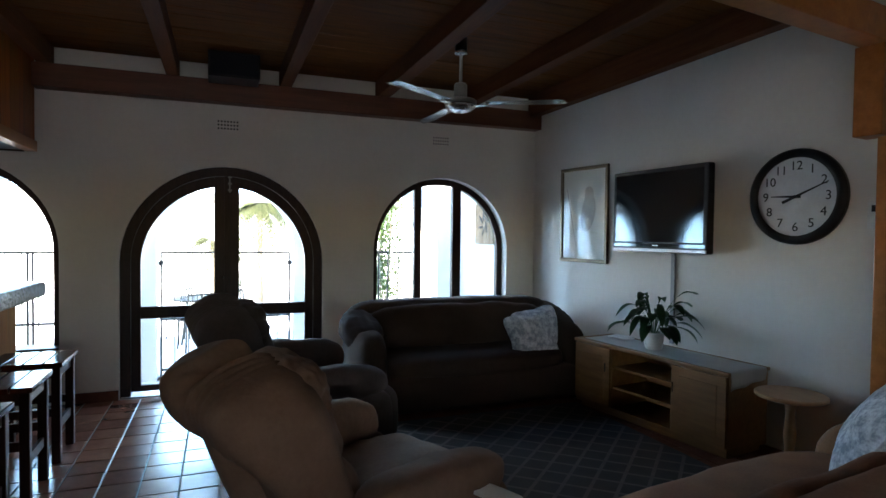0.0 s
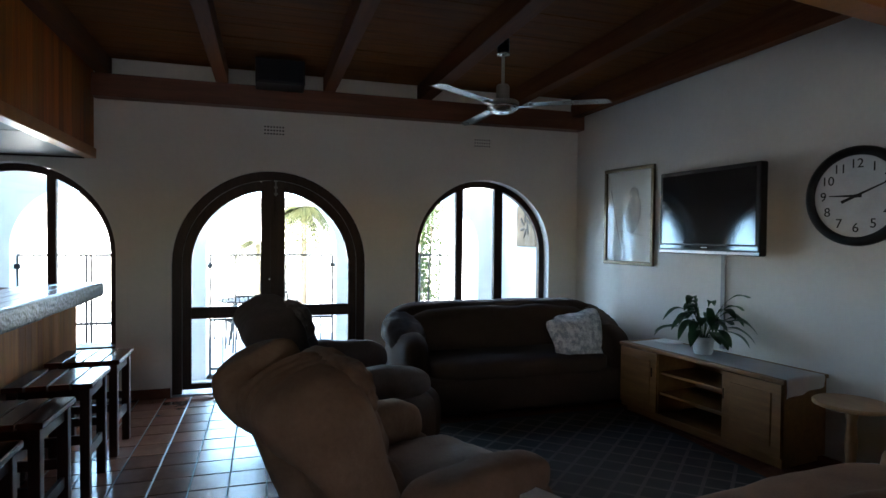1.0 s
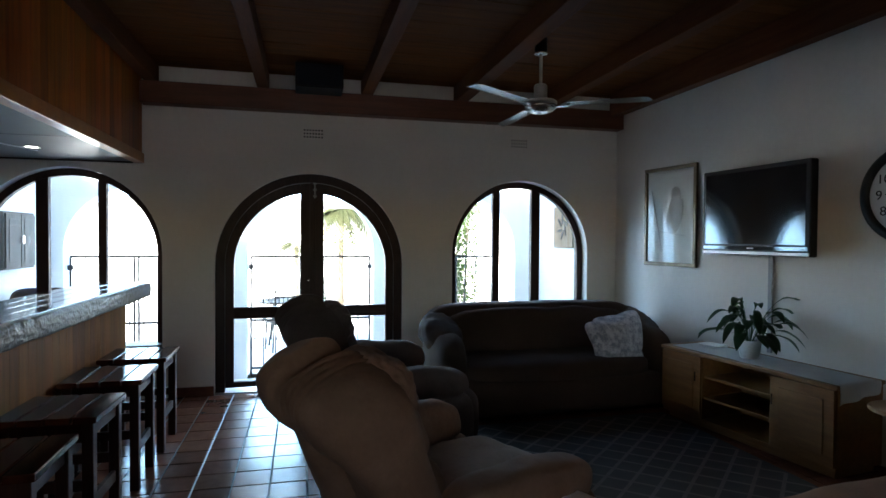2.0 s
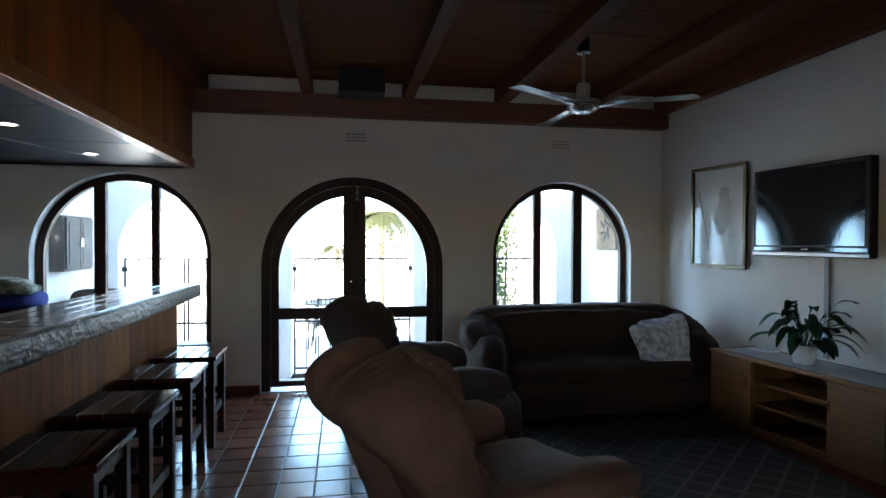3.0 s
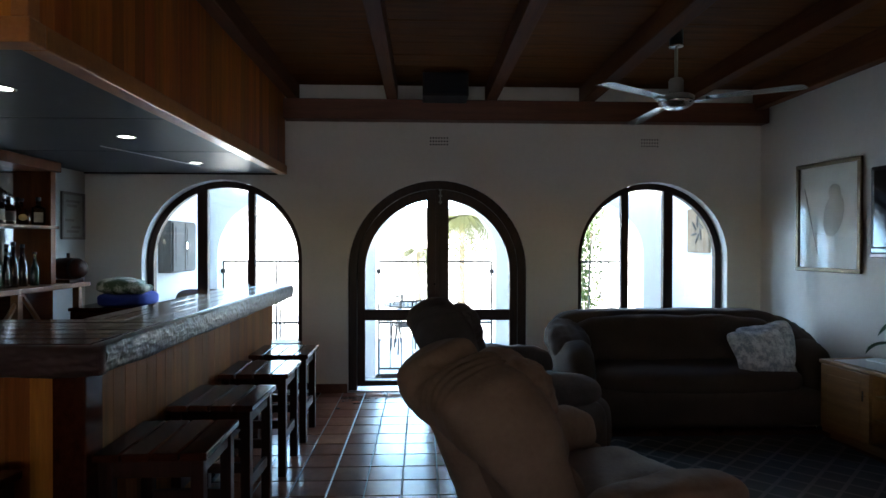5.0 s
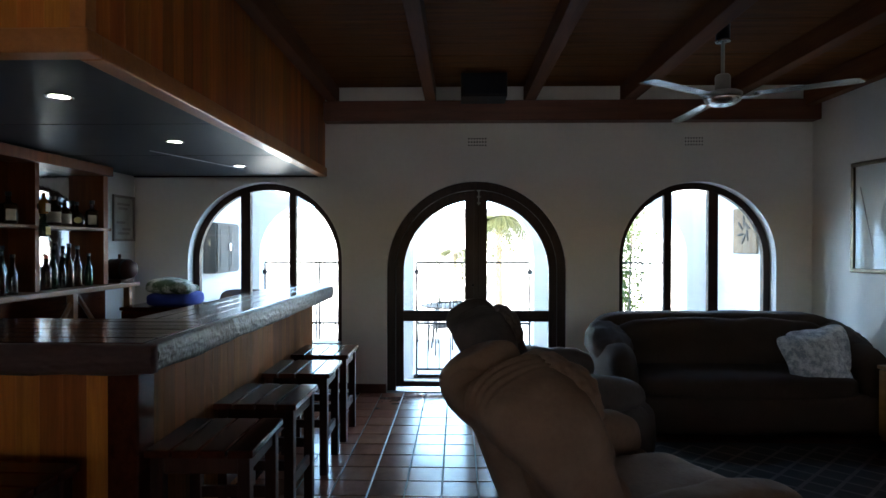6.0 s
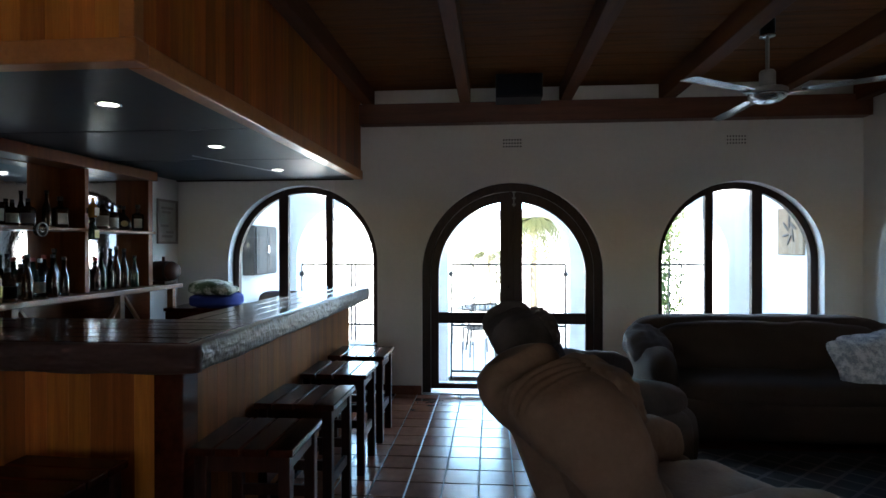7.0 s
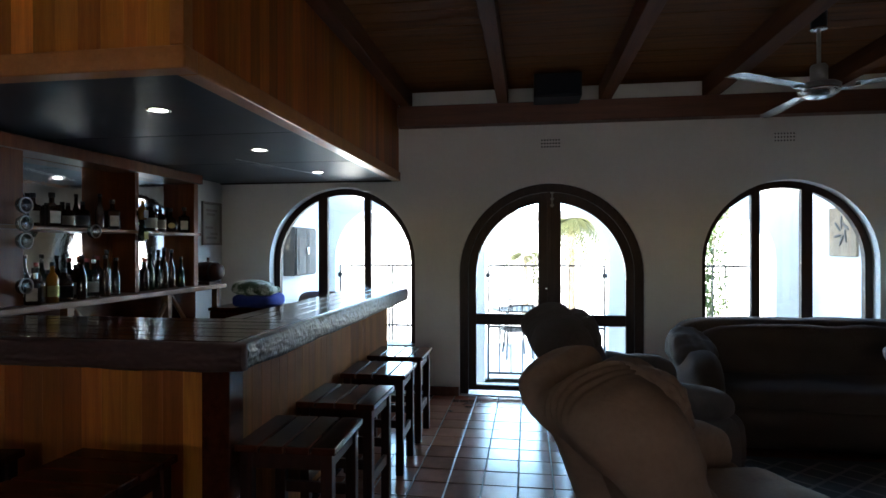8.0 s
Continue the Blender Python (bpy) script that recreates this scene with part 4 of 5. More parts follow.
# ---- ceiling fan ----
fan = thing("ceiling_fan", (1.68, 4.0, 0), 0, "silver grey three blade ceiling fan on a short rod, at rest", "ceiling fan")
part("canopy", lathe([(0.02, 2.815), (0.042, 2.815), (0.046, 2.825), (0.046, 2.918), (0.02, 2.919)], 24), M_BLACK, fan, "dark ceiling cup", smooth=True)
part("canopy_ring", lathe([(0.014, 2.797), (0.045, 2.797), (0.054, 2.806), (0.046, 2.814), (0.014, 2.814)], 28), M_CHROME, fan, "polished ring", smooth=True)
part("rod", rod((0, 0, 2.55), (0, 0, 2.81), 0.012), M_FAN, fan)
part("sleeve", lathe([(0.013, 2.46), (0.05, 2.46), (0.05, 2.565), (0.04, 2.58), (0.013, 2.58)], 24), M_FAN, fan, smooth=True)
part("motor", lathe([(0.01, 2.425), (0.112, 2.425), (0.122, 2.432), (0.122, 2.448), (0.108, 2.458), (0.05, 2.463), (0.01, 2.463)], 40), M_FAN, fan, smooth=True)
part("motor_bowl", lathe([(0.01, 2.362), (0.045, 2.364), (0.085, 2.376), (0.112, 2.396), (0.121, 2.414), (0.118, 2.421), (0.01, 2.421)], 40), M_BLADE, fan, "polished bowl under the motor", smooth=True)
for k in range(3):
    t = pose(0, 0, 2.412, 0, 0, -29 + 120 * k)
    arm = part("blade_arm", B((0.10, -0.022, -0.004), (0.22, 0.022, 0.004), 0.002, t @ pose(0, 0, 0, -2.5)), M_CHROME, fan)
    bm = bmesh.new()
    n = 20
    rows = []
    for i in range(n + 1):
        s = i / n
        r = 0.19 + s * 0.60
        hw = 0.052 + 0.018 * s
        if s > 0.88:
            hw *= math.sqrt(max(0.02, 1 - ((s - 0.88) / 0.12) ** 2))
        rows.append([bm.verts.new(t @ pose(0, 0, 0, -2.5) @ Vector((r, y, 0.004 + 0.20 * abs(y)))) for y in (-hw, -0.006, 0.006, hw)])
    for a, b in zip(rows, rows[1:]):
        for j in range(3):
            bm.faces.new((a[j], a[j + 1], b[j + 1], b[j]))
    bmesh.ops.solidify(bm, geom=bm.faces[:], thickness=0.006)
    part("blade", bm, M_BLADE, fan, smooth=False)

spk = thing("loudspeaker", (0.10, 5.12, 2.70), 0, "black box loudspeaker hung between the rafters", "loudspeaker")
part("cabinet", B((-0.20, -0.13, 0), (0.20, 0.14, 0.205), 0.008), M_BLACK, spk)
part("grille", B((-0.185, -0.142, 0.015), (0.185, -0.1305, 0.19), 0.004), plain("dark grille cloth", (0.012, 0.014, 0.022), 0.9), spk)
part("hanger", B((-0.03, -0.03, 0.2055), (0.03, 0.03, 0.219)), M_IRON, spk)
cam_box = thing("wall_sensor", (2.98, D - 0.08, 2.66), 0, "small white alarm detector in the corner", "sensor")
part("housing", puff((0, -0.03, 0), (0.05, 0.05, 0.09), 4, 0), M_POT, cam_box, smooth=True)

# ---- bar things ----
cask = thing("wooden_cask", (-3.06, 4.93, 1.088), 0, "small dark wooden cask on a stand on the back counter", "cask")
tc_ = pose(0, 0, 0.115, 0, 90, -12)
part("barrel", lathe([(0.001, -0.13), (0.07, -0.13), (0.088, -0.06), (0.094, 0), (0.088, 0.06), (0.07, 0.13), (0.001, 0.13)], 24, tc_), M_LEG, cask, smooth=True)
for s in (-0.075, 0.075):
    part("hoop", lathe([(0.086, s - 0.012), (0.0885, s - 0.012), (0.0885, s + 0.012), (0.086, s + 0.012)], 24, tc_, ring=True), M_IRON, cask)
part("bung", rod((0, 0, 0.2), (0, 0, 0.245), 0.012), M_LEG, cask)
part("stand", B((-0.07, -0.10, 0), (0.07, 0.10, 0.03), 0.004), M_LEG, cask)

poster = thing("framed_poster", (LX, 5.30, 1.45), 0, "narrow dark framed poster with faded print", "picture")
for lo, hi in (((0.002, -0.17, 0), (0.022, 0.17, 0.022)), ((0.002, -0.17, 0.40), (0.022, 0.17, 0.422)), ((0.002, -0.17, 0.0225), (0.021, -0.148, 0.3995)), ((0.002, 0.148, 0.0225), (0.021, 0.17, 0.3995))):
    part("moulding", B(lo, hi, 0.003), M_GREY, poster)
part("sheet", B((0.003, -0.147, 0.0225), (0.008, 0.147, 0.3995)), mat("faded poster paper", (0.30, 0.28, 0.24), (0.44, 0.42, 0.37), 0.7, 9), poster)
for z, a, b in ((0.33, -0.10, 0.10), (0.29, -0.08, 0.06), (0.16, -0.11, 0.02), (0.10, -0.02, 0.11), (0.06, -0.09, 0.09)):
    part("printed_bar", B((0.0085, a, z), (0.0095, b, z + 0.022)), M_GREY, poster)

chest = thing("storage_chest", (-2.62, 5.02, 0), 0, "dark wooden chest behind the bar", "chest")
part("box", B((-0.34, -0.24, 0), (0.34, 0.24, 0.86), 0.01), M_DARKWOOD, chest)
part("lid", B((-0.35, -0.25, 0.861), (0.35, 0.25, 0.89), 0.006), M_DARKWOOD, chest)
whole("blanket", puff((-2.60, 5.0, 0.945), (0.40, 0.40, 0.12), 4, 0.02, 5), M_BLUE, "folded royal blue fleece blanket on the chest", "blanket", "folded blankets", smooth=True)
whole("blanket", puff((-2.65, 5.0, 1.055), (0.34, 0.38, 0.13), 2.8, 0.025, 6, seed=3), M_GREEN, "folded green and cream fleece blanket on top of the pile", "blanket", "folded blankets", smooth=True)
whole("blanket", puff((-2.50, 4.93, 1.035), (0.22, 0.30, 0.09), 2.6, 0.025, 7, seed=5), M_GREEN, "crumpled green and cream fleece corner", "blanket", "folded blankets", smooth=True)


def bottle(kind, body, cap, lab, prof, capz, labz, r):
    b = thing("bottle", (0, 0, -50), 0, kind, "bottle", "bottles on the back bar")
    part("glass_body", lathe(prof, 16), body, b, smooth=True)
    part("cap", lathe([(0.001, capz), (0.015, capz), (0.015, capz + 0.03), (0.001, capz + 0.03)], 12), cap, b)
    if lab:
        bm = bmesh.new()
        rows = [[bm.verts.new(((r + 0.001) * math.cos(a), (r + 0.001) * math.sin(a), z)) for z in (labz, labz + 0.085)] for a in [radians(-65 + 13 * k) for k in range(11)]]
        for a, c in zip(rows, rows[1:]):
            bm.faces.new((a[0], c[0], c[1], a[1]))
        bmesh.ops.solidify(bm, geom=bm.faces[:], thickness=0.0006)
        part("label", bm, lab, b)
    return b


tall = [(0.001, 0), (0.036, 0), (0.038, 0.01), (0.038, 0.18), (0.030, 0.215), (0.014, 0.24), (0.0135, 0.29), (0.001, 0.29)]
squat = [(0.001, 0), (0.050, 0), (0.052, 0.01), (0.052, 0.13), (0.040, 0.165), (0.016, 0.18), (0.0155, 0.215), (0.001, 0.215)]
slim = [(0.001, 0), (0.030, 0), (0.032, 0.01), (0.032, 0.17), (0.013, 0.25), (0.0125, 0.32), (0.001, 0.32)]


def square_bottle(kind, body, lab):
    b = thing("bottle", (0, 0, -50), 0, kind, "bottle", "bottles on the back bar")
    bm = B((-0.045, -0.045, 0), (0.045, 0.045, 0.17), 0.014)
    lathe([(0.030, 0.168), (0.016, 0.185), (0.015, 0.225), (0.001, 0.225)], 14, bm=bm)
    part("glass_body", bm, body, b)
    part("cap", lathe([(0.001, 0.2255), (0.019, 0.2255), (0.019, 0.262), (0.001, 0.262)], 12), M_BLACK, b)
    part("label", B((0.0452, -0.03, 0.03), (0.0462, 0.03, 0.12)), lab, b)
    return b


def flask_bottle(kind, body, lab):
    b = thing("bottle", (0, 0, -50), 0, kind, "bottle", "bottles on the back bar")
    flat = Matrix.Diagonal((0.5, 1, 1, 1))
    part("glass_body", lathe([(0.001, 0), (0.045, 0), (0.066, 0.04), (0.068, 0.09), (0.045, 0.145), (0.016, 0.18), (0.014, 0.235), (0.001, 0.235)], 20, flat), body, b, smooth=True)
    part("cap", lathe([(0.001, 0.2355), (0.018, 0.2355), (0.018, 0.27), (0.001, 0.27)], 12), M_BLACK, b)
    part("label", lathe([(0.001, 0), (0.032, 0), (0.032, 0.004), (0.001, 0.004)], 20, pose(0.033, 0, 0.075, 0, 90, 0)), lab, b)
    return b


kinds = [
    (bottle("slim clear glass bottle with a dark pourer", M_BCLEAR, M_BLACK, None, slim, 0.3205, 0.05, 0.032), 0.035),
    (bottle("plain green glass bottle with a red cap", M_BGREEN, M_RED, None, tall, 0.2905, 0.05, 0.038), 0.04),
    (bottle("clear glass spirit bottle with a pale paper label", M_BCLEAR, M_SILVER, M_LABEL, tall, 0.2905, 0.05, 0.038), 0.04),
    (bottle("dark green wine bottle", M_BGREEN, M_BLACK, None, slim, 0.3205, 0.05, 0.032), 0.035),
    (bottle("amber spirit bottle with a yellow label", M_BAMBER, M_BLACK, M_LABEL2, tall, 0.2905, 0.05, 0.038), 0.04),
    (bottle("squat dark brown liqueur bottle with a label", M_BBROWN, M_BLACK, M_LABEL, squat, 0.2155, 0.03, 0.052), 0.055),
    (bottle("dark brown bottle with a red cap", M_BBROWN, M_RED, None, tall, 0.2905, 0.05, 0.038), 0.04),
    (square_bottle("square dark glass bottle with a cream label", M_BBROWN, M_LABEL), 0.055),
    (flask_bottle("flat flask bottle with a round yellow label", M_BBROWN, M_LABEL2), 0.07),
    (bottle("slim brown bottle with a dark cap", M_BBROWN, M_BLACK, None, slim, 0.3205, 0.05, 0.032), 0.035),
]
rb = random.Random(21)
ROWS_OF_BOTTLES = (
    (1.0885, 3.02, 3.84, 0.085, -3.13, (0, 1, 2, 3, 4, 5, 6, 6, 9)),
    (1.0885, 3.00, 3.78, 0.100, -3.02, (0, 2, 4, 5, 7, 9, 2)),
    (1.0885, 3.99, 4.62, 0.080, -3.10, (0, 3, 3, 9, 1, 6, 0)),
    (1.5525, 3.02, 3.86, 0.100, -3.12, (7, 5, 6, 9, 2, 7)),
    (1.5525, 4.01, 4.62, 0.120, -3.11, (8, 5, 7, 4, 8)),
)
for z, ya, yb, step, x, pool in ROWS_OF_BOTTLES:
    y = ya
    while y < yb:
        b, r = kinds[rb.choice(pool)]
        copy_thing(b, pose(x + rb.uniform(-0.018, 0.018), y, z, 0, 0, rb.uniform(-70, -20)) @ Matrix.Diagonal((1.1, 1.1, rb.uniform(0.84, 1.0), 1)) @ Matrix.Scale(rb.uniform(0.78, 0.98), 4))
        y += max(step, 2.1 * r) + rb.uniform(0, 0.025)
for b, r in kinds:
    for o in (*b.children_recursive, b):
        bpy.data.objects.remove(o)
for yy, z, g, lab in ((3.92, 1.47, M_BGREEN, M_LABEL2), (3.92, 1.63, M_BAMBER, M_LABEL)):
    hb = thing("hanging_bottle", (-2.985, yy, z), 0, "small bottle in a wall optic on the shelf post", "bottle", "bottles on the back bar")
    part("glass_body", lathe([(0.001, 0), (0.028, 0), (0.030, 0.01), (0.030, 0.08), (0.012, 0.11), (0.011, 0.145), (0.001, 0.145)], 16), g, hb, smooth=True)
    part("paper_tag", B((0.031, -0.022, 0.015), (0.033, 0.022, 0.07)), lab, hb)
    part("clip", B((-0.045, -0.012, 0.03), (-0.029, 0.012, 0.07)), M_CHROME, hb)
for yy, z in ((2.90, 1.663), (2.90, 1.559), (2.90, 1.461), (2.90, 1.205), (3.43, 1.530)):
    d = thing("hanging_measure", (-2.995, yy, z - 0.05), 0, "round clear glass spirit measure clipped to the shelf front", "spirit measure", "spirit measures")
    part("cup", lathe([(0.001, 0), (0.040, 0), (0.045, 0.012), (0.042, 0.03), (0.001, 0.03)], 24, pose(0.0, 0, 0.05, 0, 90, 0)), M_BCLEAR, d, smooth=True)
    part("rim", lathe([(0.040, 0.031), (0.046, 0.031), (0.046, 0.038), (0.040, 0.038)], 24, pose(0.0, 0, 0.05, 0, 90, 0), ring=True), M_STEEL, d, "grey metal rim", smooth=True)
    part("clip", B((-0.02, -0.012, 0.04), (0.0, 0.012, 0.06)), M_CHROME, d)

bk = puff((0, 0, 0.02), (0.11, 0.17, 0.016), 7, 0.002)
o = whole("folded_paper", bk, M_CLOTH, "folded white paper lying on the couch arm", "paper", smooth=True)
o.matrix_basis = pose(0.88, 1.74, 0.535, 0, 6, 25)

# ---- veranda and garden ----
ZV, YO = -0.36, 7.6
tagged(part("ground", B((-60, -60, ZV - 0.3), (60, 90, ZV - 0.03)), M_PAVE), "pale sunlit paving round the house", "ground", kind="structure")
tagged(part("veranda_floor", B((LX - 0.4, D + 0.221, ZV - 0.025), (RX + 0.4, YO + 0.3, ZV)), M_PAVE), "pale tiled veranda floor", "floor", kind="structure")
tagged(part("veranda_step", B((DOOR - 1.1, D + 0.262, ZV), (DOOR + 1.1, D + 0.62, -0.19), 0.01), M_PAVE), "pale tiled step below the door", "step", kind="structure")
arches = [(-2.02, 0.75, ZV, 1.26), (0.08, 0.80, ZV, 1.24), (2.12, 0.75, ZV, 1.26)]
tagged(part("arcade_wall", wall_with_arches(-3.1, 3.4, ZV - 0.02, 2.55, YO, YO + 0.28, arches), M_WHITE), "white plastered veranda wall with three arches", "wall", kind="structure")
tagged(part("veranda_wall_east", B((3.2, D + 0.222, ZV - 0.02), (3.42, YO - 0.002, 2.75)), M_WHITE), "white plastered end wall of the veranda", "wall", kind="structure")
tagged(part("veranda_wall_west", B((-3.12, D + 0.222, ZV - 0.02), (-2.9, YO - 0.002, 2.75)), M_WHITE), "white plastered end wall of the veranda", "wall", kind="structure")
# unseen roof, made tall so that its shadow covers the arcade wall
tagged(part("outer_roof", B((-3.6, BY - 0.4, 3.06), (EX + 0.3, D + 0.21, 3.9)), M_ROOF), "unseen roof block over the room, raised to shade the veranda", "roof", kind="structure")


def iron_gate(cx, half, label):
    g = thing("iron_gate", (cx, YO + 0.14, ZV), 0, label, "gate", "veranda gates")
    top, bot = 1.18 - ZV, 0.10
    for x in (-half, half, -0.025, 0.025):
        part("post", rod((x, 0, 0.0 if abs(x) == half else bot), (x, 0, top), 0.014, seg=8), M_IRON, g)
    for z in (bot, top, (bot + top) / 2 - 0.1):
        part("rail", B((-half, -0.012, z - 0.014), (half, 0.012, z + 0.014)), M_IRON, g)
    n = int(half * 2 / 0.15)
    for i in range(1, n):
        x = -half + 2 * half * i / n
        if abs(x) > 0.03:
            part("bar", rod((x, 0, bot), (x, 0, top), 0.0075, seg=6), M_IRON, g)
    for s in (-1, 1):
        part("hinge", B((s * half - 0.03, -0.02, top - 0.16), (s * half + 0.03, 0.02, top - 0.10), 0.004), M_IRON, g)


iron_gate(0.08, 0.76, "black wrought iron double gate in the middle arch")
iron_gate(-2.02, 0.72, "black wrought iron gate in the arch by the garden")
iron_gate(2.02, 0.62, "black wrought iron gate in front of the shrubs")

plaque = thing("wall_plaque", (3.2, 6.72, 1.32), 0, "square pale stone relief plaque on the white wall", "plaque")
part("slab", B((-0.03, -0.27, 0), (-0.002, 0.27, 0.53), 0.008), mat("pale sandstone", (0.15, 0.105, 0.065), (0.24, 0.175, 0.115), 0.85, 9, bump=0.5), plaque)
for k in range(6):
    a = radians(60 * k)
    part("relief_leaf", puff((0, 0, 0), (0.02, 0.03, 0.15), 2.3, 0, m=Matrix.Translation((-0.034, 0.09 * math.sin(a), 0.27 + 0.10 * math.cos(a))) @ pose(0, 0, 0, -math.degrees(a) * 0.8), cuts=5), M_WEATHER, plaque, smooth=True)
wc = thing("wall_cupboard", (-2.9, 6.52, 1.10), 0, "grey weathered wooden wall cupboard with two doors", "cupboard")
part("case", B((0.002, -0.32, 0), (0.14, 0.32, 0.56), 0.006), M_WEATHER, wc)
for a, b in ((-0.30, -0.005), (0.005, 0.30)):
    d = part("door", B((0.141, a, 0.02), (0.158, b, 0.54), 0.004), M_WEATHER, wc)
    part("door_panel", B((0.1585, a + 0.05, 0.07), (0.163, b - 0.05, 0.49), 0.002), M_WEATHER, d)
part("latch", B((0.159, -0.02, 0.25), (0.18, 0.02, 0.33), 0.003), M_CHROME, wc)


def patio_chair(loc, rz):
    c = thing("patio_chair", loc, rz, "black wrought iron patio chair with a scrolled back", "chair", "courtyard chairs")
    for sx in (-1, 1):
        for sy in (-1, 1):
            part("leg", rod((sx * 0.22, sy * 0.2, 0), (sx * 0.2, sy * 0.18, 0.44), 0.012, seg=6), M_IRON, c)
        part("back_post", rod((sx * 0.2, 0.18, 0.44), (sx * 0.2, 0.26, 0.90), 0.012, seg=6), M_IRON, c)
    for i in range(7):
        part("seat_slat", B((-0.21, -0.2 + i * 0.06, 0.44), (0.21, -0.165 + i * 0.06, 0.455)), M_IRON, c)
    for z in (0.58, 0.72, 0.88):
        part("back_rail", B((-0.2, 0.2 + (z - 0.44) * 0.17 - 0.01, z - 0.015), (0.2, 0.2 + (z - 0.44) * 0.17 + 0.01, z + 0.015)), M_IRON, c)
    for i in range(5):
        part("back_bar", rod((-0.14 + 0.07 * i, 0.215, 0.46), (-0.14 + 0.07 * i, 0.265, 0.88), 0.006, seg=6), M_IRON, c)
    return c


patio_chair((-0.35, 9.6, ZV - 0.03), 200)
patio_chair((-0.75, 10.4, ZV - 0.03), 250)
patio_chair((0.45, 10.2, ZV - 0.03), 120)
pc = thing("veranda_chair", (-2.58, 6.40, ZV), 8, "dark padded high back chair on the veranda", "chair")
part("seat", puff((0, 0, 0.62), (0.5, 0.48, 0.12), 5, 0.006), M_SOFA, pc, smooth=True)
part("backrest", puff((0, 0.22, 0.98), (0.54, 0.09, 0.56), 5, 0.006), M_SOFA, pc, smooth=True)
for sx in (-1, 1):
    for sy in (-1, 1):
        part("leg", rod((sx * 0.22, sy * 0.2, 0), (sx * 0.21, sy * 0.19, 0.57), 0.018, seg=8), M_IRON, pc)
pt = thing("patio_table", (-0.3, 10.3, ZV - 0.03), 0, "black wrought iron patio table", "table")
part("tabletop", lathe([(0.001, 0.71), (0.5, 0.71), (0.5, 0.735), (0.001, 0.735)], 32), M_IRON, pt)
for k in range(4):
    a = radians(45 + 90 * k)
    part("leg", rod((0.4 * math.cos(a), 0.4 * math.sin(a), 0), (0.3 * math.cos(a), 0.3 * math.sin(a), 0.711), 0.015, seg=6), M_IRON, pt)

# glowing sheet in front of the sky, added to throw blue light indoors
bm = bmesh.new()
rim = [(46 * math.sin(radians(a)), 46 * math.cos(radians(a))) for a in range(-80, 81, 5)]
for (xa, ya), (xb, yb) in zip(rim, rim[1:]):
    bm.faces.new([bm.verts.new(p) for p in ((xa, ya, ZV), (xb, yb, ZV), (xb, yb, 17.0), (xa, ya, 17.0))])
bmesh.ops.remove_doubles(bm, verts=bm.verts, dist=0.001)
tagged(part("backdrop", bm, M_SKYGLOW), "glowing pale blue sky sheet, added to light the room", "sky", kind="structure")

house = thing("garden_building", (0.5, 17, ZV - 0.03), 0, "low white garden building with a grey roof", "building")
# wall whitened so that it bounces sunlight in through the arches
part("wall", B((-9, 0, 0), (9, 3, 2.6)), M_BOUNCE, house)
part("roof", B((-9.5, -0.7, 2.6), (9.5, 3.5, 2.85), 0.03), M_ROOF, house)


def palm(loc, h, seed, fronds=16, reach=1.0):
    p = thing("palm_tree", loc, 0, "small palm with drooping yellow green fronds", "palm", "garden palms")
    part("trunk", lathe([(0.08, 0), (0.06, h * 0.5), (0.05, h)], 12), M_TRUNK, p, smooth=True)
    r = random.Random(seed)
    bm = bmesh.new()
    for i in range(fronds):
        a, up = 2 * math.pi * i / fronds + r.uniform(-0.2, 0.2), r.uniform(0.2, 0.9)
        pts = []
        for k in range(15):
            t = k / 14
            pts.append(Vector((math.cos(a) * reach * t, math.sin(a) * reach * t, h + reach * (up * t - (0.95 + up) * t * t))))
        for k in range(2, 15):
            dvec = (pts[k] - pts[k - 1]).normalized()
            for s in (-1, 1):
                out = Vector((-math.sin(a), math.cos(a), 0)) * s
                tip = pts[k] + (out * 0.8 + dvec * 0.7 + Vector((0, 0, -0.5))) * reach * 0.30 * (1.05 - 0.6 * k / 14)
                w = dvec * 0.03
                bm.faces.new([bm.verts.new(q) for q in (pts[k] - w, pts[k] + w, tip)])
    part("crown", bm, M_PALM, p)


palm((0.68, 11.2, ZV - 0.03), 2.30, 3, 34, 0.72)
palm((-0.2, 15.5, ZV - 0.03), 1.6, 5, 14, 1.0)


def shrub(loc, size, seed, n=2600):
    r = random.Random(seed)
    bm = bmesh.new()
    for i in range(n):
        p = Vector((r.gauss(0, 0.36), r.gauss(0, 0.36), r.uniform(0, 1)))
        if noise.noise(p * 3 + Vector((seed, 0, 0))) < -0.12:
            continue
        c = Vector((p.x * size[0], p.y * size[1], 0.05 + p.z * size[2]))
        q = Euler((r.uniform(0, 6), r.uniform(0, 6), r.uniform(0, 6))).to_matrix()
        s = r.uniform(0.018, 0.040)
        bm.faces.new([bm.verts.new(c + q @ Vector(v) * s) for v in ((-1, 0, 0), (0, -0.45, 0.1), (1.2, 0, 0), (0, 0.45, 0.1))])
    t = thing("shrub", loc, 0, "tall leafy green garden shrub", "shrub", "garden shrubs")
    part("foliage", bm, M_SHRUB, t)
    for k in range(5):
        a = radians(72 * k)
        part("stem", rod((0.05 * math.cos(a), 0.05 * math.sin(a), 0), (size[0] * 0.4 * math.cos(a), size[1] * 0.4 * math.sin(a), size[2] * 0.8), 0.02, 0.008, 6), M_TRUNK, t)


shrub((2.54, 9.3, ZV - 0.03), (0.34, 0.7, 2.5), 1, 7000)
shrub((1.95, 10.2, ZV - 0.03), (0.6, 0.6, 2.2), 2)
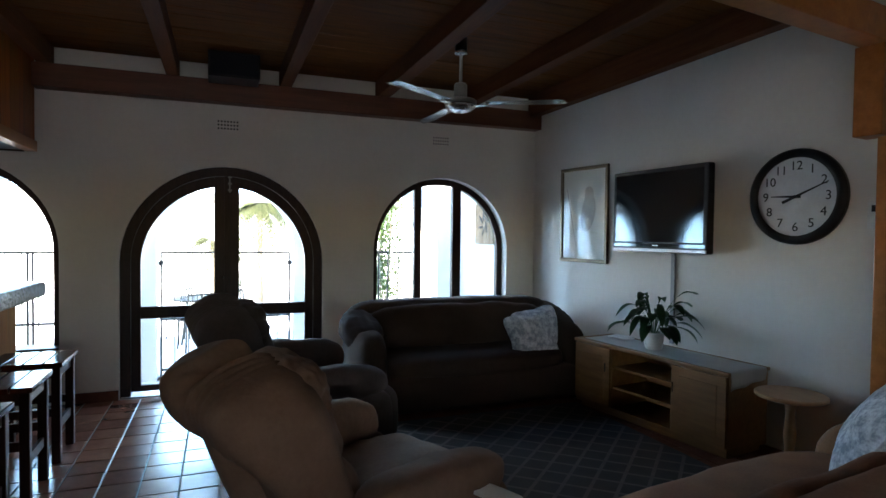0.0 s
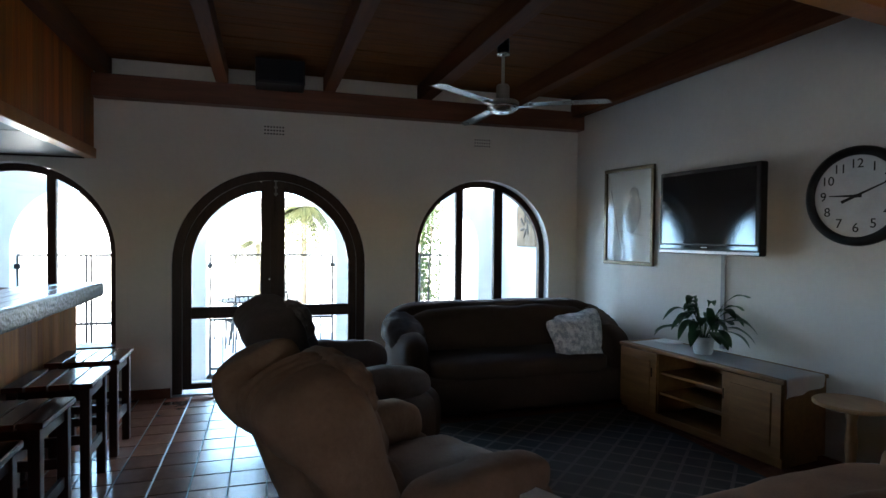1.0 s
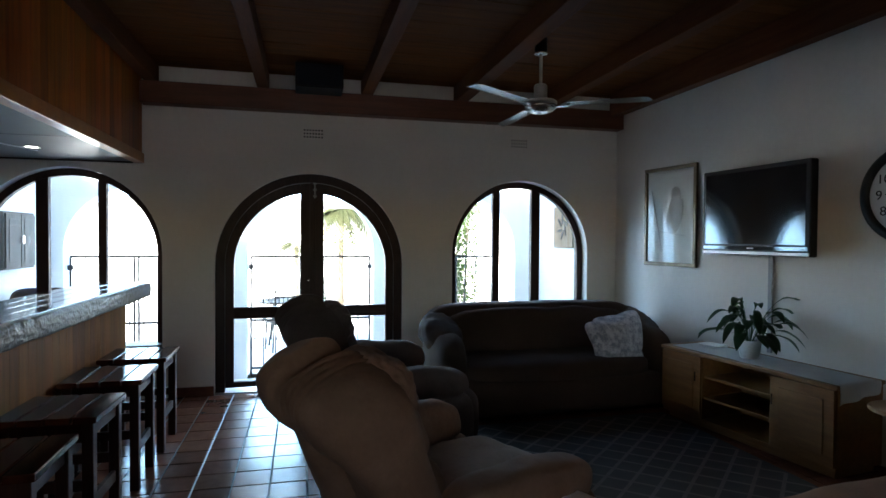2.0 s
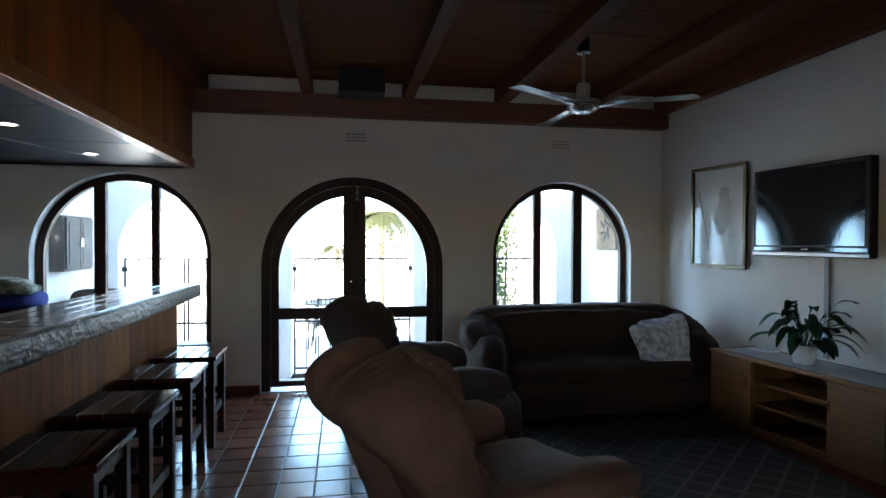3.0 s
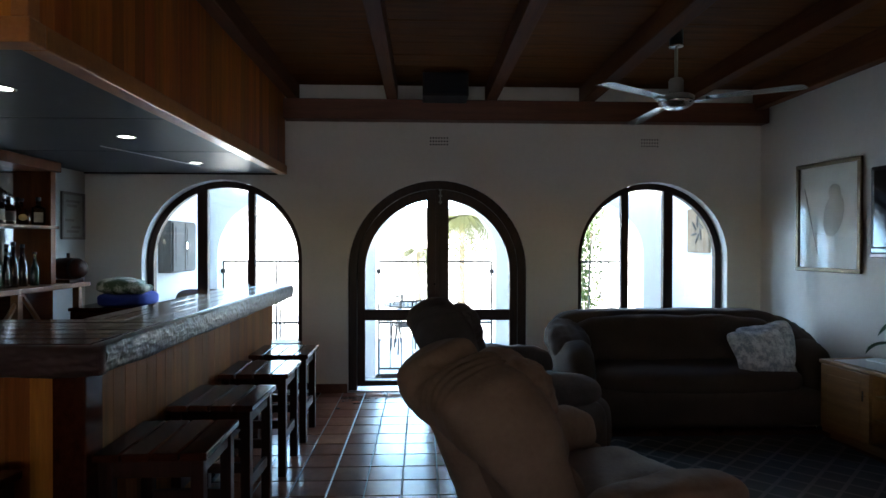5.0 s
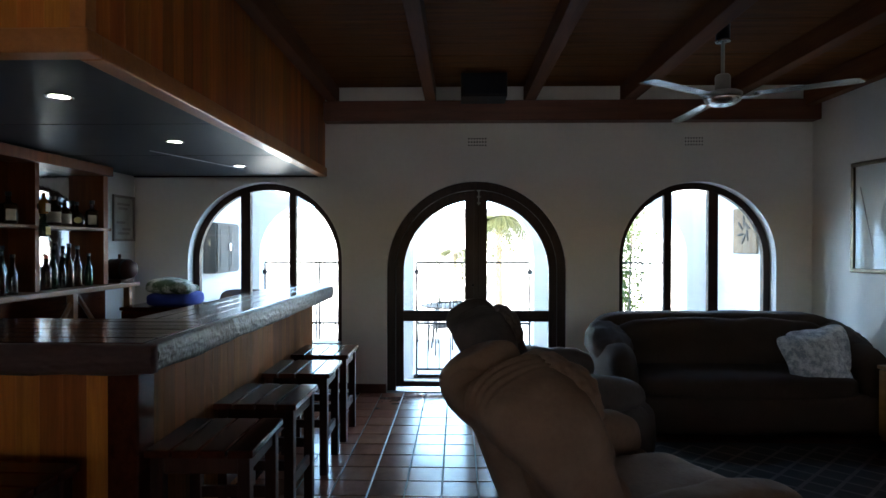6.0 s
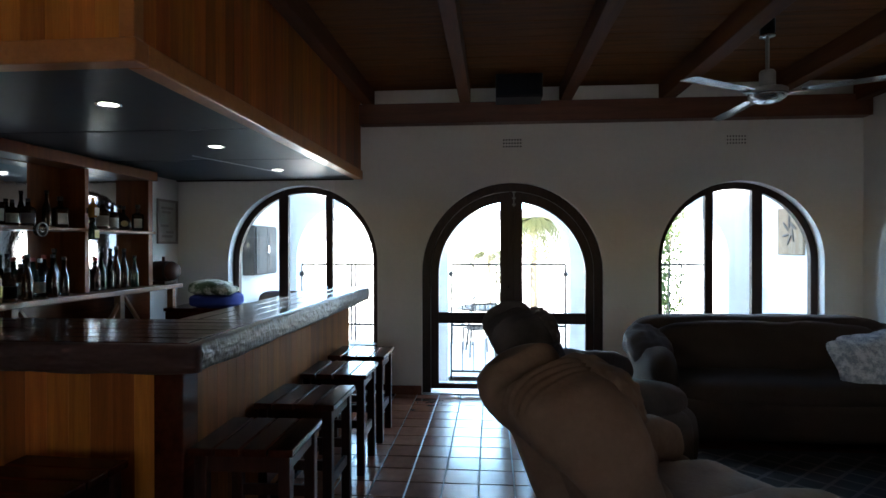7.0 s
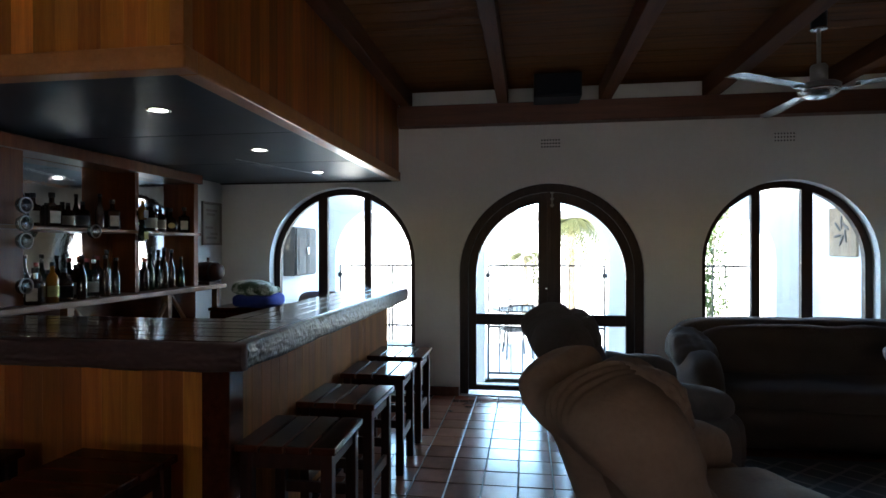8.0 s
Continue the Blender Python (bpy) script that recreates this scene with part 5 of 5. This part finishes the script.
shrub((0.2, 16.6, ZV - 0.03), (0.8, 0.5, 1.6), 4, 1500)

# ---- pieces: cladding boards and floor tiles ----
def boards(parent, material, lo, hi, axis, width):
    """Upright tongue and groove boards side by side along an axis."""
    count = max(1, round((hi[axis] - lo[axis]) / width))
    w = (hi[axis] - lo[axis]) / count
    size = [h - l for l, h in zip(lo, hi)]
    size[axis] = w - 0.0006
    me = mesh_of("board", B([-v / 2 for v in size], [v / 2 for v in size], 0.0008), material)
    for i in range(count):
        o = new("board", me)
        o.parent = parent
        c = [(l + h) / 2 for l, h in zip(lo, hi)]
        c[axis] = lo[axis] + w * (i + 0.5)
        o.location = c


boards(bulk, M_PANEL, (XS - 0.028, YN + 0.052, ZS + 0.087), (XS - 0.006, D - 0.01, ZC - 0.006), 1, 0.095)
# south face takes the brightened boards
boards(bulk, M_PANEL_LIT, (LX + 0.01, YN + 0.004, ZS + 0.087), (XS - 0.052, YN + 0.026, ZC - 0.006), 0, 0.095)
# long side of the bar in darker brown boards, short side in brighter orange
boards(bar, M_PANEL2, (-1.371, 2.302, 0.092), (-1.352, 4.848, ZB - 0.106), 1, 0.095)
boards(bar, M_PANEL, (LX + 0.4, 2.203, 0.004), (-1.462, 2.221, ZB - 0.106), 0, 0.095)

floor = tagged(part("floor", B((LX - 0.1, BY - 0.1, -0.3), (EX + 0.1, D + 0.2, -0.006)), M_GROUT), "terracotta quarry tile floor with two pale joint strips", "floor", kind="structure")
P, TX, TY = 0.211, -0.6385, 5.571
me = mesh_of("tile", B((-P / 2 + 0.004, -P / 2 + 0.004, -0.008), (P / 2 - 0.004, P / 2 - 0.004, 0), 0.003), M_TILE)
rt = random.Random(8)
rest = bmesh.new()
for i in range(-13, 25):
    for j in range(-41, 1):
        x, y = TX + P * (i + 0.5), TY + P * (j - 0.5)
        if x < LX + 0.1 or x > ew(0, y - D, 0)[0] + 0.05 or y < BY:
            continue
        if -4 <= i <= 5 and j >= -20:
            o = new("tile", me)
            o.parent = floor
            o.matrix_basis = pose(x, y, rt.uniform(-0.0012, 0.0005), rt.uniform(-0.12, 0.12), rt.uniform(-0.12, 0.12), 0)
        else:
            add_box(rest, (x - P / 2 + 0.004, y - P / 2 + 0.004, -0.008), (x + P / 2 - 0.004, y + P / 2 - 0.004, rt.uniform(-0.0012, 0.0)))
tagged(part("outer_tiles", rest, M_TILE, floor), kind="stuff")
# two neighbouring joints get a paler strip, the second thinner and duller
part("pale_grout_line", B((TX - 0.0048, -0.5, -0.006), (TX + 0.0048, D - 0.02, -0.0004)), plain("pale smooth joint", (0.52, 0.50, 0.47), 0.3), floor)
part("pale_grout_line", B((TX - P - 0.0022, -0.5, -0.006), (TX - P + 0.0022, D - 0.02, -0.0008)), plain("dull pale joint", (0.17, 0.145, 0.125), 0.8), floor)
